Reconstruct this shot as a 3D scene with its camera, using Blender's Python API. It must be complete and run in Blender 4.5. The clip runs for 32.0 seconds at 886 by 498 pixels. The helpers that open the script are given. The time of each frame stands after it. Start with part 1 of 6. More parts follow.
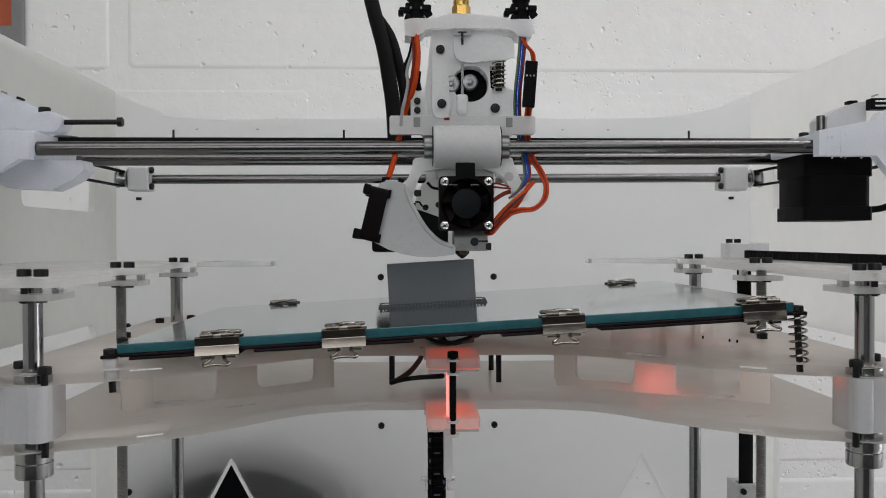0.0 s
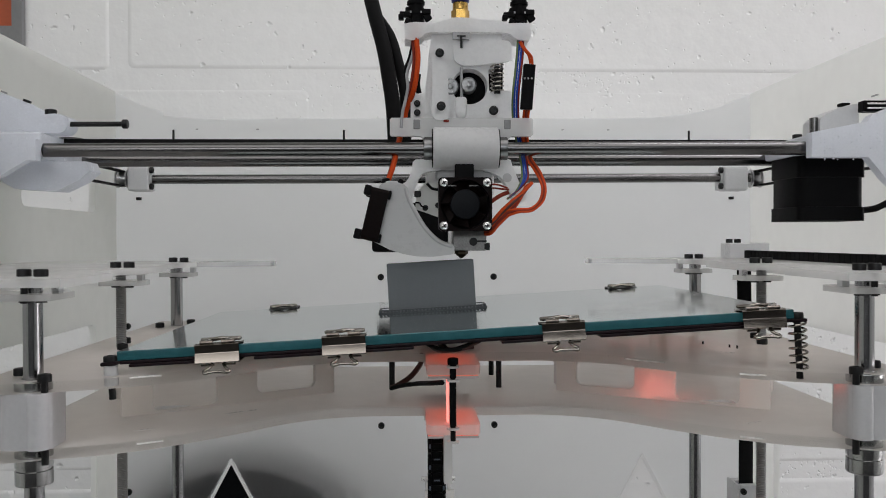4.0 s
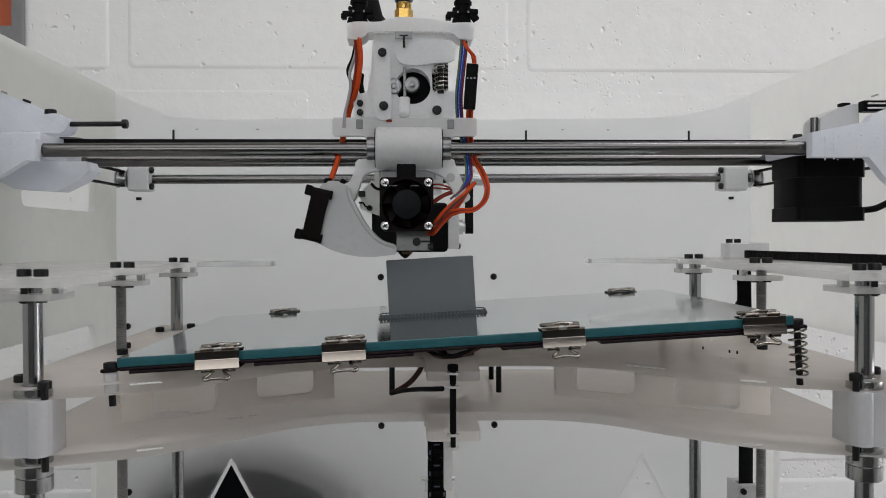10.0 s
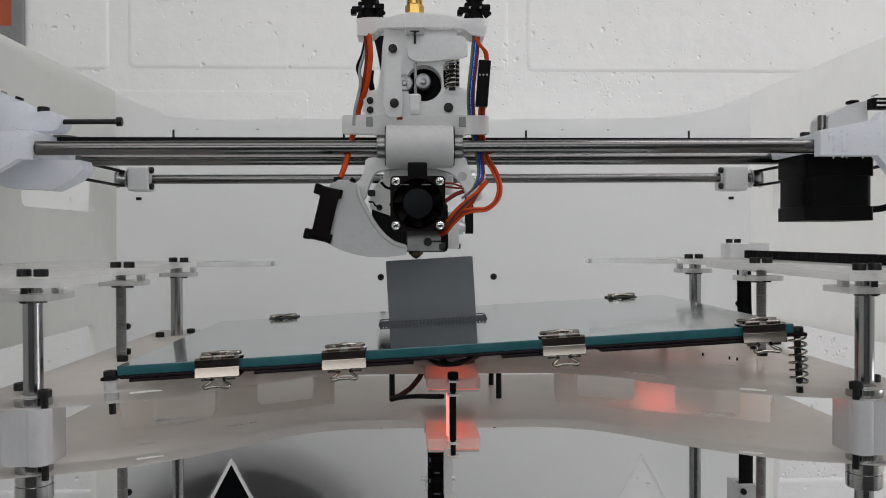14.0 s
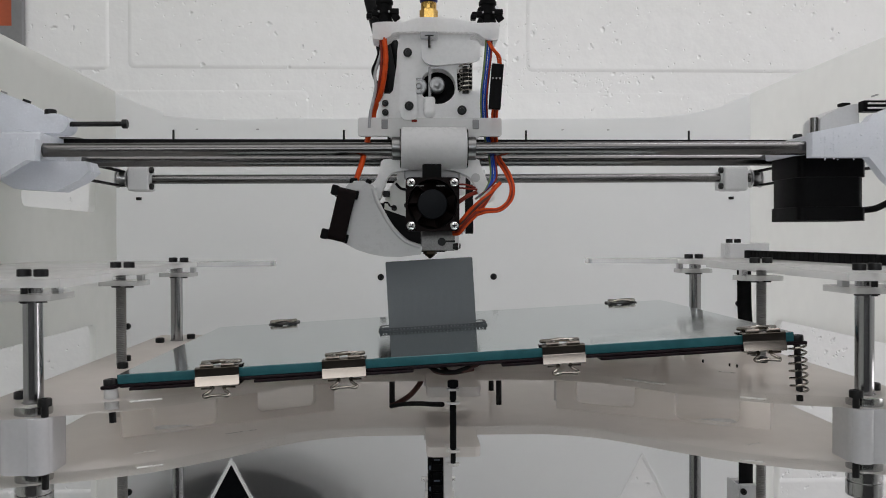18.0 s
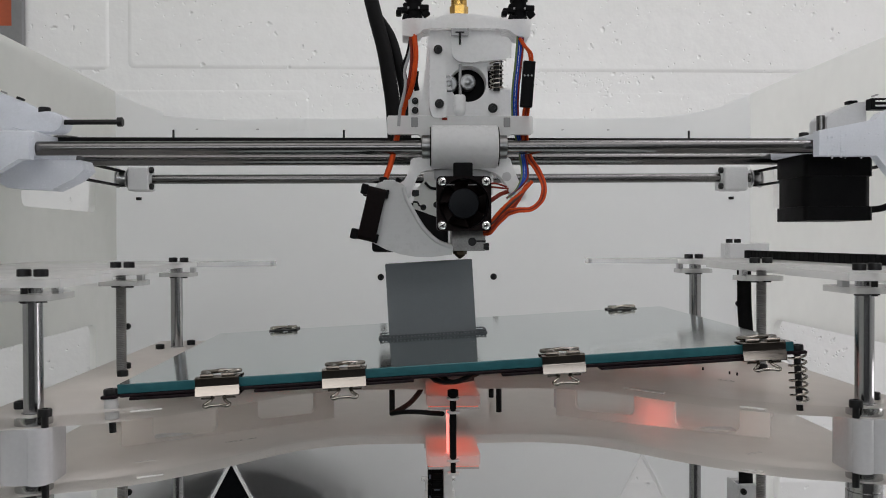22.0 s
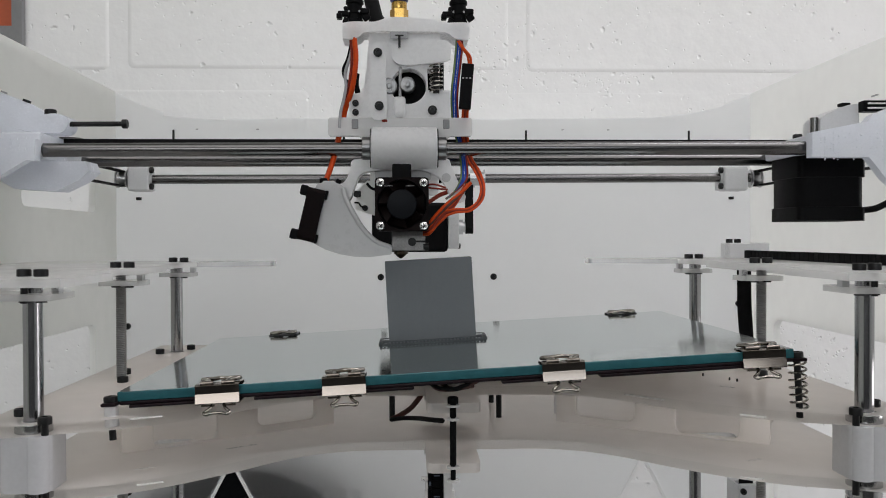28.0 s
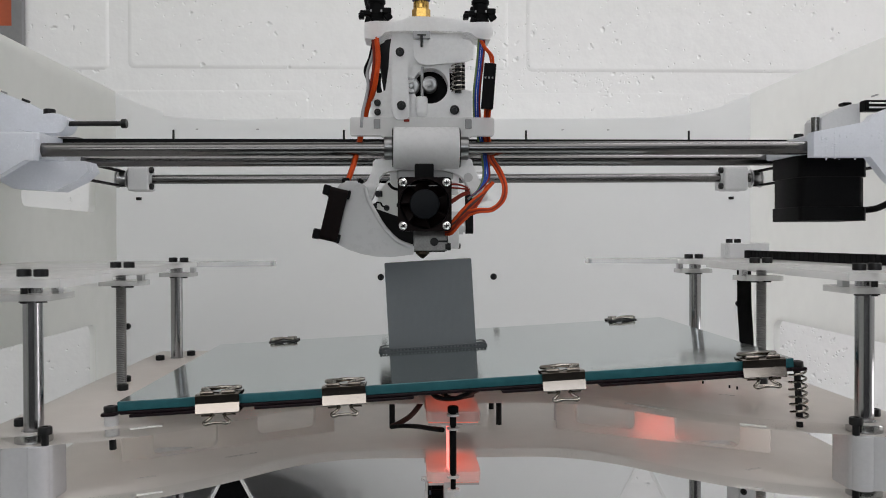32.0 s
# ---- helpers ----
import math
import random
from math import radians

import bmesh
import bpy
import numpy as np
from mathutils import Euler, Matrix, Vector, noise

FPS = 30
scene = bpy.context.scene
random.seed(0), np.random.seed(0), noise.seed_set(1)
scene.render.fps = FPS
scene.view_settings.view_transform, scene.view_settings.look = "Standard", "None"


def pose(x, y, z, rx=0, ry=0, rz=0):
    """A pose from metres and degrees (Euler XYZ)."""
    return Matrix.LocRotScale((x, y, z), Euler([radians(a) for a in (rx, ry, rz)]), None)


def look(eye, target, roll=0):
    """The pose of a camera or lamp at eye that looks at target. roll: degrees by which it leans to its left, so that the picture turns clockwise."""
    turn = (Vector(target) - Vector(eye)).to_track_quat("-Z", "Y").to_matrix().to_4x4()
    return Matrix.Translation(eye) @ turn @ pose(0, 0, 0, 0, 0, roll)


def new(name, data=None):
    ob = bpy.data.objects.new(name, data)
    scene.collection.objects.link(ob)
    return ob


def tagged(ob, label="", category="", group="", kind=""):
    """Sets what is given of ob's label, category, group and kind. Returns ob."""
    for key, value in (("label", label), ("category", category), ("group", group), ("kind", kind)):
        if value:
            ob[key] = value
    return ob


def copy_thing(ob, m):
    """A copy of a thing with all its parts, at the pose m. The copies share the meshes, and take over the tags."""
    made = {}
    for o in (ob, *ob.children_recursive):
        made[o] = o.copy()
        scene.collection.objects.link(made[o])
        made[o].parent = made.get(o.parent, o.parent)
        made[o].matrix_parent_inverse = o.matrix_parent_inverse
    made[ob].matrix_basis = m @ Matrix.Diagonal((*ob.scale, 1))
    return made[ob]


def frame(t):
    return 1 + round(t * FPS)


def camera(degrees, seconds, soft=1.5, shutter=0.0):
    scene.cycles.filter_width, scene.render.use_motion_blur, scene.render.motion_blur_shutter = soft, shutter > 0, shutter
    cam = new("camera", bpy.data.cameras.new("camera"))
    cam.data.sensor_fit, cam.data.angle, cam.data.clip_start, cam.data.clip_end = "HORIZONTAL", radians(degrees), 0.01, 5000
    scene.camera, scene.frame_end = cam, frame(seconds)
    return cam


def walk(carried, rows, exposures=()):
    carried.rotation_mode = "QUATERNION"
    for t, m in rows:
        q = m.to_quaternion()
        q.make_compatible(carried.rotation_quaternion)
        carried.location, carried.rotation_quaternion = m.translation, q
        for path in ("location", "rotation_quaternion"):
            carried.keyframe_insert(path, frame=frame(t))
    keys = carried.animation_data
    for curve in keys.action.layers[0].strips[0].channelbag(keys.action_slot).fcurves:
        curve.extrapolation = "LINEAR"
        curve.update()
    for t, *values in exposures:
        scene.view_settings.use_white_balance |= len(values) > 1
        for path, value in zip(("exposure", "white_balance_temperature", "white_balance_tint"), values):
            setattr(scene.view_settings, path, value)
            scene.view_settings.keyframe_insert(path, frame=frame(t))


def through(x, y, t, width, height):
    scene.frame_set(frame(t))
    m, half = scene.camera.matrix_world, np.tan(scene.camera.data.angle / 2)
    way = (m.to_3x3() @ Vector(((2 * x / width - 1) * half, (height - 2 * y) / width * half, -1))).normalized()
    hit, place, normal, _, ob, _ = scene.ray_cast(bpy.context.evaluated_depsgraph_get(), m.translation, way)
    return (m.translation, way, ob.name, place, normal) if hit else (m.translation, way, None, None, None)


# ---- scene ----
from mathutils import geometry

EYE = 0.5                       # height of the lens over the table top
MM = 0.001
cam = camera(55.2, 32.0, soft=1.0)
CAM = pose(0, 0, EYE, 90 - 0.65, 0, -2.27) @ pose(0, 0, 0, 0, 0, -0.18)
walk(cam, [(0.0, CAM), (32.0, CAM)], [(0.0, 0.0), (22.3, 0.01), (22.9, -0.06), (23.2, -0.06), (23.8, 0.0), (24.2, 0.02), (25.0, 0.09), (32.0, 0.12)])

# ---- world, window light, added east fill, ceiling light ----
world = bpy.data.worlds.new("world")
scene.world = world
world.use_nodes = True
_n = world.node_tree.nodes
_sky = _n.new("ShaderNodeTexSky")
_sky.sky_type, _sky.sun_disc = "NISHITA", False
_sky.sun_elevation, _sky.sun_rotation = radians(35), radians(200)
_n["Background"].inputs[1].default_value = 0.1
world.node_tree.links.new(_sky.outputs[0], _n["Background"].inputs[0])


def area(name, m, w, h, watts, colour):
    d = bpy.data.lights.new(name, "AREA")
    d.shape, d.size, d.size_y, d.energy, d.color = "RECTANGLE", w, h, watts, colour
    ob = new(name, d)
    ob.matrix_world = m
    return ob


area("window_light", look((-0.3, -2.42, EYE + 0.75), (0.05, 0.6, EYE)), 2.4, 0.8, 13.0, (0.965, 0.975, 0.985))
# unseen fill from the right, added to brighten the side panel and plates
area("east_window_light", look((1.86, 0.35, EYE - 0.17), (0.3, 0.55, EYE - 0.17)), 1.1, 0.54, 7.2, (1.0, 0.962, 0.975))
area("ceiling_light_lamp", look((1.12, 0.46, EYE + 1.57), (1.12, 0.47, EYE)), 1.4, 0.32, 10.0, (0.985, 0.96, 1.0))
area("wide_ceiling_light_lamp", look((0.0, -0.75, EYE + 1.57), (0.0, -0.74, EYE)), 2.6, 1.6, 10.4, (1.0, 0.972, 0.975))


# ---- materials ----
def mat(name, colour, rough=0.5, metal=0.0, mottled=0.06, size=60.0, bump=0.0, bump_size=900.0, rough_var=0.08, through_light=0.0,
        coat=0.0, spec=0.5, lines=0.0, emit=None, ior=1.5):
    m = bpy.data.materials.new(name)
    m.use_nodes = True
    n, k = m.node_tree.nodes, m.node_tree.links
    b = n["Principled BSDF"]
    b.inputs["Metallic"].default_value, b.inputs["IOR"].default_value = metal, ior
    b.inputs["Coat Weight"].default_value, b.inputs["Coat Roughness"].default_value = coat, 0.05
    b.inputs["Specular IOR Level"].default_value = spec
    c = n.new("ShaderNodeTexCoord")
    t1, t2 = n.new("ShaderNodeTexNoise"), n.new("ShaderNodeTexNoise")
    t1.inputs["Scale"].default_value, t1.inputs["Detail"].default_value = size, 6
    t2.inputs["Scale"].default_value, t2.inputs["Detail"].default_value = size * 9, 3
    for t in (t1, t2):
        k.new(c.outputs["Object"], t.inputs["Vector"])
    both = n.new("ShaderNodeMath")
    both.operation = "ADD"
    k.new(t1.outputs["Fac"], both.inputs[0])
    k.new(t2.outputs["Fac"], both.inputs[1])
    r = n.new("ShaderNodeMapRange")
    r.inputs["From Min"].default_value, r.inputs["From Max"].default_value = 0.7, 1.3
    k.new(both.outputs[0], r.inputs["Value"])
    mix = n.new("ShaderNodeMix")
    mix.data_type = "RGBA"
    mix.inputs["A"].default_value = (*[v * (1 - mottled) for v in colour], 1)
    mix.inputs["B"].default_value = (*[min(1, v * (1 + mottled)) for v in colour], 1)
    k.new(r.outputs[0], mix.inputs["Factor"])
    k.new(mix.outputs["Result"], b.inputs["Base Color"])
    rr = n.new("ShaderNodeMapRange")
    rr.inputs["From Min"].default_value, rr.inputs["From Max"].default_value = 0.7, 1.3
    rr.inputs["To Min"].default_value, rr.inputs["To Max"].default_value = max(0.0, rough - rough_var), min(1.0, rough + rough_var)
    k.new(both.outputs[0], rr.inputs["Value"])
    k.new(rr.outputs[0], b.inputs["Roughness"])
    height = None
    if bump:
        t3 = n.new("ShaderNodeTexNoise")
        t3.inputs["Scale"].default_value, t3.inputs["Detail"].default_value = bump_size, 4
        k.new(c.outputs["Object"], t3.inputs["Vector"])
        height = t3.outputs["Fac"]
    if lines:
        w = n.new("ShaderNodeTexWave")
        w.bands_direction = "Z"
        w.inputs["Scale"].default_value, w.inputs["Distortion"].default_value = lines, 0.4
        k.new(c.outputs["Object"], w.inputs["Vector"])
        height = w.outputs["Fac"]
    if height:
        bp = n.new("ShaderNodeBump")
        bp.inputs["Strength"].default_value, bp.inputs["Distance"].default_value = max(bump, 0.25), 0.0002
        k.new(height, bp.inputs["Height"])
        k.new(bp.outputs[0], b.inputs["Normal"])
    if through_light:
        tr, ms = n.new("ShaderNodeBsdfTranslucent"), n.new("ShaderNodeMixShader")
        k.new(mix.outputs["Result"], tr.inputs["Color"])
        ms.inputs[0].default_value = through_light
        k.new(b.outputs[0], ms.inputs[1])
        k.new(tr.outputs[0], ms.inputs[2])
        k.new(ms.outputs[0], n["Material Output"].inputs["Surface"])
    if emit:
        b.inputs["Emission Color"].default_value, b.inputs["Emission Strength"].default_value = (*emit[0], 1), emit[1]
    return m


ACRYLIC = mat("white_acrylic", (0.91, 0.915, 0.90), 0.16, mottled=0.02, size=9, through_light=0.72, rough_var=0.05)
PLATE = mat("white_plate_acrylic", (0.965, 0.935, 0.908), 0.14, mottled=0.02, size=9, through_light=0.66, rough_var=0.05)
WEB = mat("thin_web_acrylic", (0.965, 0.945, 0.925), 0.14, mottled=0.02, size=9, through_light=0.8, rough_var=0.05)
ACRYLIC_BACK = mat("opal_acrylic", (0.972, 0.98, 0.99), 0.2, mottled=0.012, size=6, through_light=0.945, rough_var=0.06, spec=0.1)
PRINTED = mat("white_printed_plastic", (0.71, 0.715, 0.725), 0.33, mottled=0.04, size=70, lines=900, through_light=0.25)
END = mat("bluish_white_printed_plastic", (0.90, 0.92, 0.965), 0.22, mottled=0.03, size=90, lines=900, through_light=0.45)
HOLDER = mat("glossy_white_printed_plastic", (0.80, 0.80, 0.815), 0.13, mottled=0.03, size=60, through_light=0.4)
NYLON = mat("natural_nylon", (0.93, 0.93, 0.935), 0.28, mottled=0.01, size=50, through_light=0.5)
DUCT = mat("translucent_printed_nylon", (0.62, 0.62, 0.625), 0.32, mottled=0.01, size=40, through_light=0.35, lines=700)
BLACK = mat("black_plastic", (0.006, 0.006, 0.0065), 0.45, mottled=0.25, size=120, bump=0.2, spec=0.04)
OXIDE = mat("black_oxide_steel", (0.007, 0.007, 0.0075), 0.4, 0.0, mottled=0.3, size=300, spec=0.3)
RUBBER = mat("black_rubber", (0.009, 0.009, 0.0095), 0.65, mottled=0.25, size=200, bump=0.4, bump_size=2500, spec=0.05)
STEEL = mat("ground_steel_rod", (0.145, 0.142, 0.142), 0.23, 1.0, mottled=0.01, size=12, rough_var=0.004)
CHROMED = mat("chromed_guide_rod", (0.36, 0.36, 0.37), 0.2, 1.0, mottled=0.01, size=12, rough_var=0.004)
RACE = mat("polished_bearing_shell", (0.45, 0.45, 0.45), 0.2, 1.0, mottled=0.02, size=60, rough_var=0.01)
BEARING = mat("bearing_steel", (0.19, 0.19, 0.19), 0.3, 1.0, mottled=0.05, size=60, rough_var=0.02)
THREAD = mat("threaded_steel", (0.33, 0.33, 0.33), 0.36, 1.0, mottled=0.2, size=200)
CHROME = mat("nickel_wire", (0.32, 0.30, 0.27), 0.16, 1.0, mottled=0.06, size=300)
CLIP = mat("nickel_spring_steel", (0.22, 0.195, 0.17), 0.12, 1.0, mottled=0.08, size=150, rough_var=0.04)
BRASS = mat("brass", (0.56, 0.35, 0.10), 0.28, 1.0, mottled=0.12, size=220)
NOZZLE = mat("sooty_brass", (0.06, 0.045, 0.03), 0.4, 0.9, mottled=0.4, size=400)
ALU = mat("machined_aluminium", (0.55, 0.55, 0.56), 0.33, 1.0, mottled=0.04, size=200)
SCORCHED = mat("scorched_aluminium", (0.24, 0.235, 0.23), 0.4, 1.0, mottled=0.25, size=160)
SLATE = mat("slate_plastic", (0.07, 0.09, 0.12), 0.4, mottled=0.1, size=200)
SILVER = mat("zinc_screw", (0.72, 0.72, 0.72), 0.22, 1.0, mottled=0.1, size=300)
MIRROR = mat("silvered_glass", (0.54, 0.60, 0.595), 0.095, 1.0, mottled=0.012, size=12, rough_var=0.012)
GLASS_EDGE = mat("teal_glass_edge", (0.026, 0.115, 0.135), 0.16, mottled=0.15, size=30, coat=0.5)
PCB = mat("dark_heater_board", (0.011, 0.006, 0.008), 0.4, mottled=0.3, size=60, bump=0.2, spec=0.12)
GREY = mat("grey_printed_plastic", (0.098, 0.108, 0.116), 0.5, mottled=0.05, size=90, lines=1100)
GREY_BRIM = mat("grey_brim_plastic", (0.04, 0.046, 0.052), 0.55, mottled=0.25, size=300, bump=0.5)
ORANGE = mat("orange_wire", (0.50, 0.052, 0.004), 0.5, mottled=0.2, size=150, spec=0.2)
RED = mat("brown_red_wire", (0.19, 0.022, 0.012), 0.5, mottled=0.25, size=150, spec=0.2)
BROWN = mat("dark_brown_wire", (0.06, 0.014, 0.010), 0.5, mottled=0.2, size=150)
BLUE = mat("blue_wire", (0.008, 0.05, 0.33), 0.45, mottled=0.2, size=150, spec=0.25)
YELLOW = mat("green_wire", (0.10, 0.16, 0.05), 0.42, mottled=0.15, size=150)
GREYWIRE = mat("grey_wire", (0.33, 0.33, 0.34), 0.45, mottled=0.12, size=150)
COLLET = mat("blue_collet", (0.02, 0.03, 0.22), 0.35, mottled=0.1, size=100)
SMOKE = mat("smoky_fan_plastic", (0.005, 0.0028, 0.0028), 0.4, mottled=0.3, size=60, spec=0.05)
HUB = mat("grey_fan_hub", (0.006, 0.007, 0.009), 0.5, mottled=0.15, size=90, spec=0.1)
LED = mat("red_led_glow", (0.9, 0.25, 0.2), 0.3, emit=((1.0, 0.14, 0.12), 2.4))
# emission of the hidden sheets added to make the plate tabs glow
GLOW = mat("red_tab_glow", (0.9, 0.25, 0.2), 0.3, emit=((1.0, 0.19, 0.10), 0.46))
LED_SOFT = mat("soft_red_led_glow", (0.9, 0.25, 0.2), 0.3, emit=((1.0, 0.13, 0.085), 4.4))
OPAQUE = mat("opaque_white_plastic", (0.62, 0.61, 0.60), 0.35, mottled=0.03, size=60)
SPOOL = mat("black_spool_plastic", (0.006, 0.0065, 0.0075), 0.5, mottled=0.2, size=60, spec=0.02)
TABLE = mat("laminate_table", (0.14, 0.13, 0.12), 0.4, mottled=0.06, size=20, bump=0.1)
PAINT = mat("plain_room_paint", (0.11, 0.11, 0.112), 0.8, mottled=0.04, size=3, bump=0.2, bump_size=120)
CEILING = mat("white_ceiling_paint", (0.28, 0.28, 0.28), 0.8, mottled=0.03, size=3)
SIDE_PAINT = mat("white_side_wall_paint", (0.74, 0.74, 0.735), 0.8, mottled=0.03, size=3)
GREEN_PAINT = mat("pale_green_wall_paint", (0.80, 0.825, 0.76), 0.8, mottled=0.03, size=3)
FLOOR = mat("grey_room_floor", (0.06, 0.06, 0.06), 0.55, mottled=0.1, size=5)
SIGN_GREY = mat("grey_enamel", (0.20, 0.20, 0.205), 0.4, mottled=0.06, size=25)
SIGN_ORANGE = mat("orange_enamel", (0.42, 0.075, 0.02), 0.45, mottled=0.1, size=25)
LAMP_GLOW = mat("lamp_diffuser", (0.9, 0.9, 0.88), 0.4, emit=((1.0, 0.98, 0.96), 0.6))


def wall_paint(name, pitted):
    """Thick white paint on rough blocks: soft lumps, and pits of uneven size that crowd in places."""
    m = mat(name, (0.86, 0.86, 0.857), 0.55, mottled=0.02, size=7)
    n, k = m.node_tree.nodes, m.node_tree.links

    def math_node(kind, a, b, c=None):
        x = n.new("ShaderNodeMath")
        x.operation = kind
        for at, v in enumerate((a, b) if c is None else (a, b, c)):
            if isinstance(v, (int, float)):
                x.inputs[at].default_value = v
            else:
                k.new(v, x.inputs[at])
        return x.outputs[0]

    def noise_node(scale, detail, vector):
        x = n.new("ShaderNodeTexNoise")
        x.inputs["Scale"].default_value, x.inputs["Detail"].default_value = scale, detail
        k.new(vector, x.inputs["Vector"])
        return x

    def ramp(value, a, b, lo=0.0, hi=1.0):
        x = n.new("ShaderNodeMapRange")
        x.interpolation_type = "SMOOTHSTEP"
        for name, v in (("From Min", a), ("From Max", b), ("To Min", lo), ("To Max", hi)):
            x.inputs[name].default_value = v
        k.new(value, x.inputs["Value"])
        return x.outputs[0]
    c = n.new("ShaderNodeTexCoord").outputs["Object"]
    info = n.new("ShaderNodeObjectInfo")
    shift = n.new("ShaderNodeVectorMath")
    shift.operation = "ADD"
    k.new(c, shift.inputs[0])
    k.new(math_node("MULTIPLY", info.outputs["Random"], 7.0), shift.inputs[1])
    at = shift.outputs[0]
    warp = n.new("ShaderNodeVectorMath")
    warp.operation = "MULTIPLY_ADD"
    k.new(noise_node(95, 2, at).outputs["Color"], warp.inputs[0])
    warp.inputs[1].default_value = (0.010, 0.010, 0.010)
    k.new(at, warp.inputs[2])
    crowd = ramp(noise_node(6.5, 2, at).outputs["Fac"], 0.46, 0.66)
    total = None
    for scale, keep, depth in ((135, 0.978, 0.9), (300, 0.975, 0.6)):
        v = n.new("ShaderNodeTexVoronoi")
        v.inputs["Scale"].default_value = scale
        k.new(warp.outputs[0], v.inputs["Vector"])
        pick = n.new("ShaderNodeSeparateColor")
        k.new(v.outputs["Color"], pick.inputs[0])
        chosen = math_node("GREATER_THAN", math_node("MULTIPLY_ADD", crowd, pitted, pick.outputs[0]), keep)
        pit = math_node("MULTIPLY", math_node("MULTIPLY", ramp(v.outputs["Distance"], 0.46, 0.02), chosen), depth)
        total = pit if total is None else math_node("MAXIMUM", total, pit)
    lumps = noise_node(34, 3, at).outputs["Fac"]
    grain = noise_node(260, 3, at).outputs["Fac"]
    height = math_node("MULTIPLY_ADD", lumps, -0.55, math_node("MULTIPLY_ADD", grain, -0.10, total))
    b = n.new("ShaderNodeBump")
    b.invert = True
    b.inputs["Strength"].default_value, b.inputs["Distance"].default_value = 0.7, 0.0026
    k.new(height, b.inputs["Height"])
    k.new(b.outputs[0], n["Principled BSDF"].inputs["Normal"])
    return m


def clear_sheet():
    m = bpy.data.materials.new("clear_acrylic_face")
    m.use_nodes = True
    n, k = m.node_tree.nodes, m.node_tree.links
    t, g, x = n.new("ShaderNodeBsdfTransparent"), n.new("ShaderNodeBsdfGlossy"), n.new("ShaderNodeMixShader")
    t.inputs["Color"].default_value = (0.95, 0.955, 0.95, 1)
    g.inputs["Roughness"].default_value = 0.15
    x.inputs[0].default_value = 0.015
    k.new(t.outputs[0], x.inputs[1])
    k.new(g.outputs[0], x.inputs[2])
    k.new(x.outputs[0], n["Material Output"].inputs["Surface"])
    return m


CLEAR = clear_sheet()


def frosted(name, colour, rough, cover, through):
    """Half-clear acrylic: the part that covers is milky, the rest lets the view through."""
    m = mat(name, colour, rough, mottled=0.03, size=30, through_light=through)
    n, k = m.node_tree.nodes, m.node_tree.links
    t, x = n.new("ShaderNodeBsdfTransparent"), n.new("ShaderNodeMixShader")
    x.inputs[0].default_value = cover
    old = n["Material Output"].inputs["Surface"].links[0].from_socket
    k.new(t.outputs[0], x.inputs[1])
    k.new(old, x.inputs[2])
    k.new(x.outputs[0], n["Material Output"].inputs["Surface"])
    return m


FROSTED = frosted("frosted_acrylic", (0.84, 0.84, 0.84), 0.18, 0.8, 0.5)
BRACKET = frosted("satin_acrylic", (0.90, 0.90, 0.895), 0.2, 0.66, 0.55)
MILKY = frosted("milky_acrylic", (0.84, 0.84, 0.84), 0.18, 0.36, 0.6)
CUT_EDGE = mat("sawn_acrylic_edge", (0.85, 0.85, 0.85), 0.5, mottled=0.04, size=80)
# pale colour of tab ends, also painted as glints on the plate edges
TAB_GLINT = mat("pale_tab_and_glint", (0.80, 0.785, 0.765), 0.3, mottled=0.03, size=80)
WALL = wall_paint("white_painted_block", 0.28)
SMOOTH_WALL = wall_paint("smooth_white_painted_block", 0.03)


# ---- mesh helpers: lengths in millimetres, z counted from the lens height ----
BASE = {}


def thing(name, x, y, z, label, category, group="", kind=""):
    ob = new(name)
    ob.empty_display_size = 0.01
    ob.location = (x * MM, y * MM, EYE + z * MM)
    BASE[ob.name] = Vector((x, y, z))
    return tagged(ob, label, category, group, kind)


def local_thing(name, m, label, category, group=""):
    """A thing whose parts are built in its own space."""
    ob = new(name)
    ob.empty_display_size = 0.01
    ob.matrix_world = m
    BASE[ob.name] = Vector((0, 0, 0))
    return tagged(ob, label, category, group)


def soft_normals(bm):
    """Corner normals weighted by area, so that large flats stay flat beside rounded edges."""
    bm.normal_update()
    split = []
    for f in bm.faces:
        for loop in f.loops:
            total = Vector((0, 0, 0))
            for g in loop.vert.link_faces:
                if f.normal.dot(g.normal) > 0.62:
                    total += g.normal * g.calc_area()
            split.append(total.normalized() if total.length > 1e-12 else f.normal.copy())
    return split


def to_mesh(name, bm, material, base, up=0.0):
    bmesh.ops.recalc_face_normals(bm, faces=bm.faces)
    me = bpy.data.meshes.new(name)
    for v in bm.verts:
        v.co = (v.co - base) * MM
        v.co.z += up
    bm.normal_update()
    split = soft_normals(bm)
    bm.to_mesh(me)
    bm.free()
    for m in material if isinstance(material, (list, tuple)) else (material,):
        me.materials.append(m)
    me.polygons.foreach_set("use_smooth", [True] * len(me.polygons))
    me.normals_split_custom_set(split)
    return me


def part(name, bm, material, parent, label=""):
    ob = new(name, to_mesh(name, bm, material, BASE[parent.name]))
    ob.parent = parent
    BASE[ob.name] = BASE[parent.name]
    return tagged(ob, label)


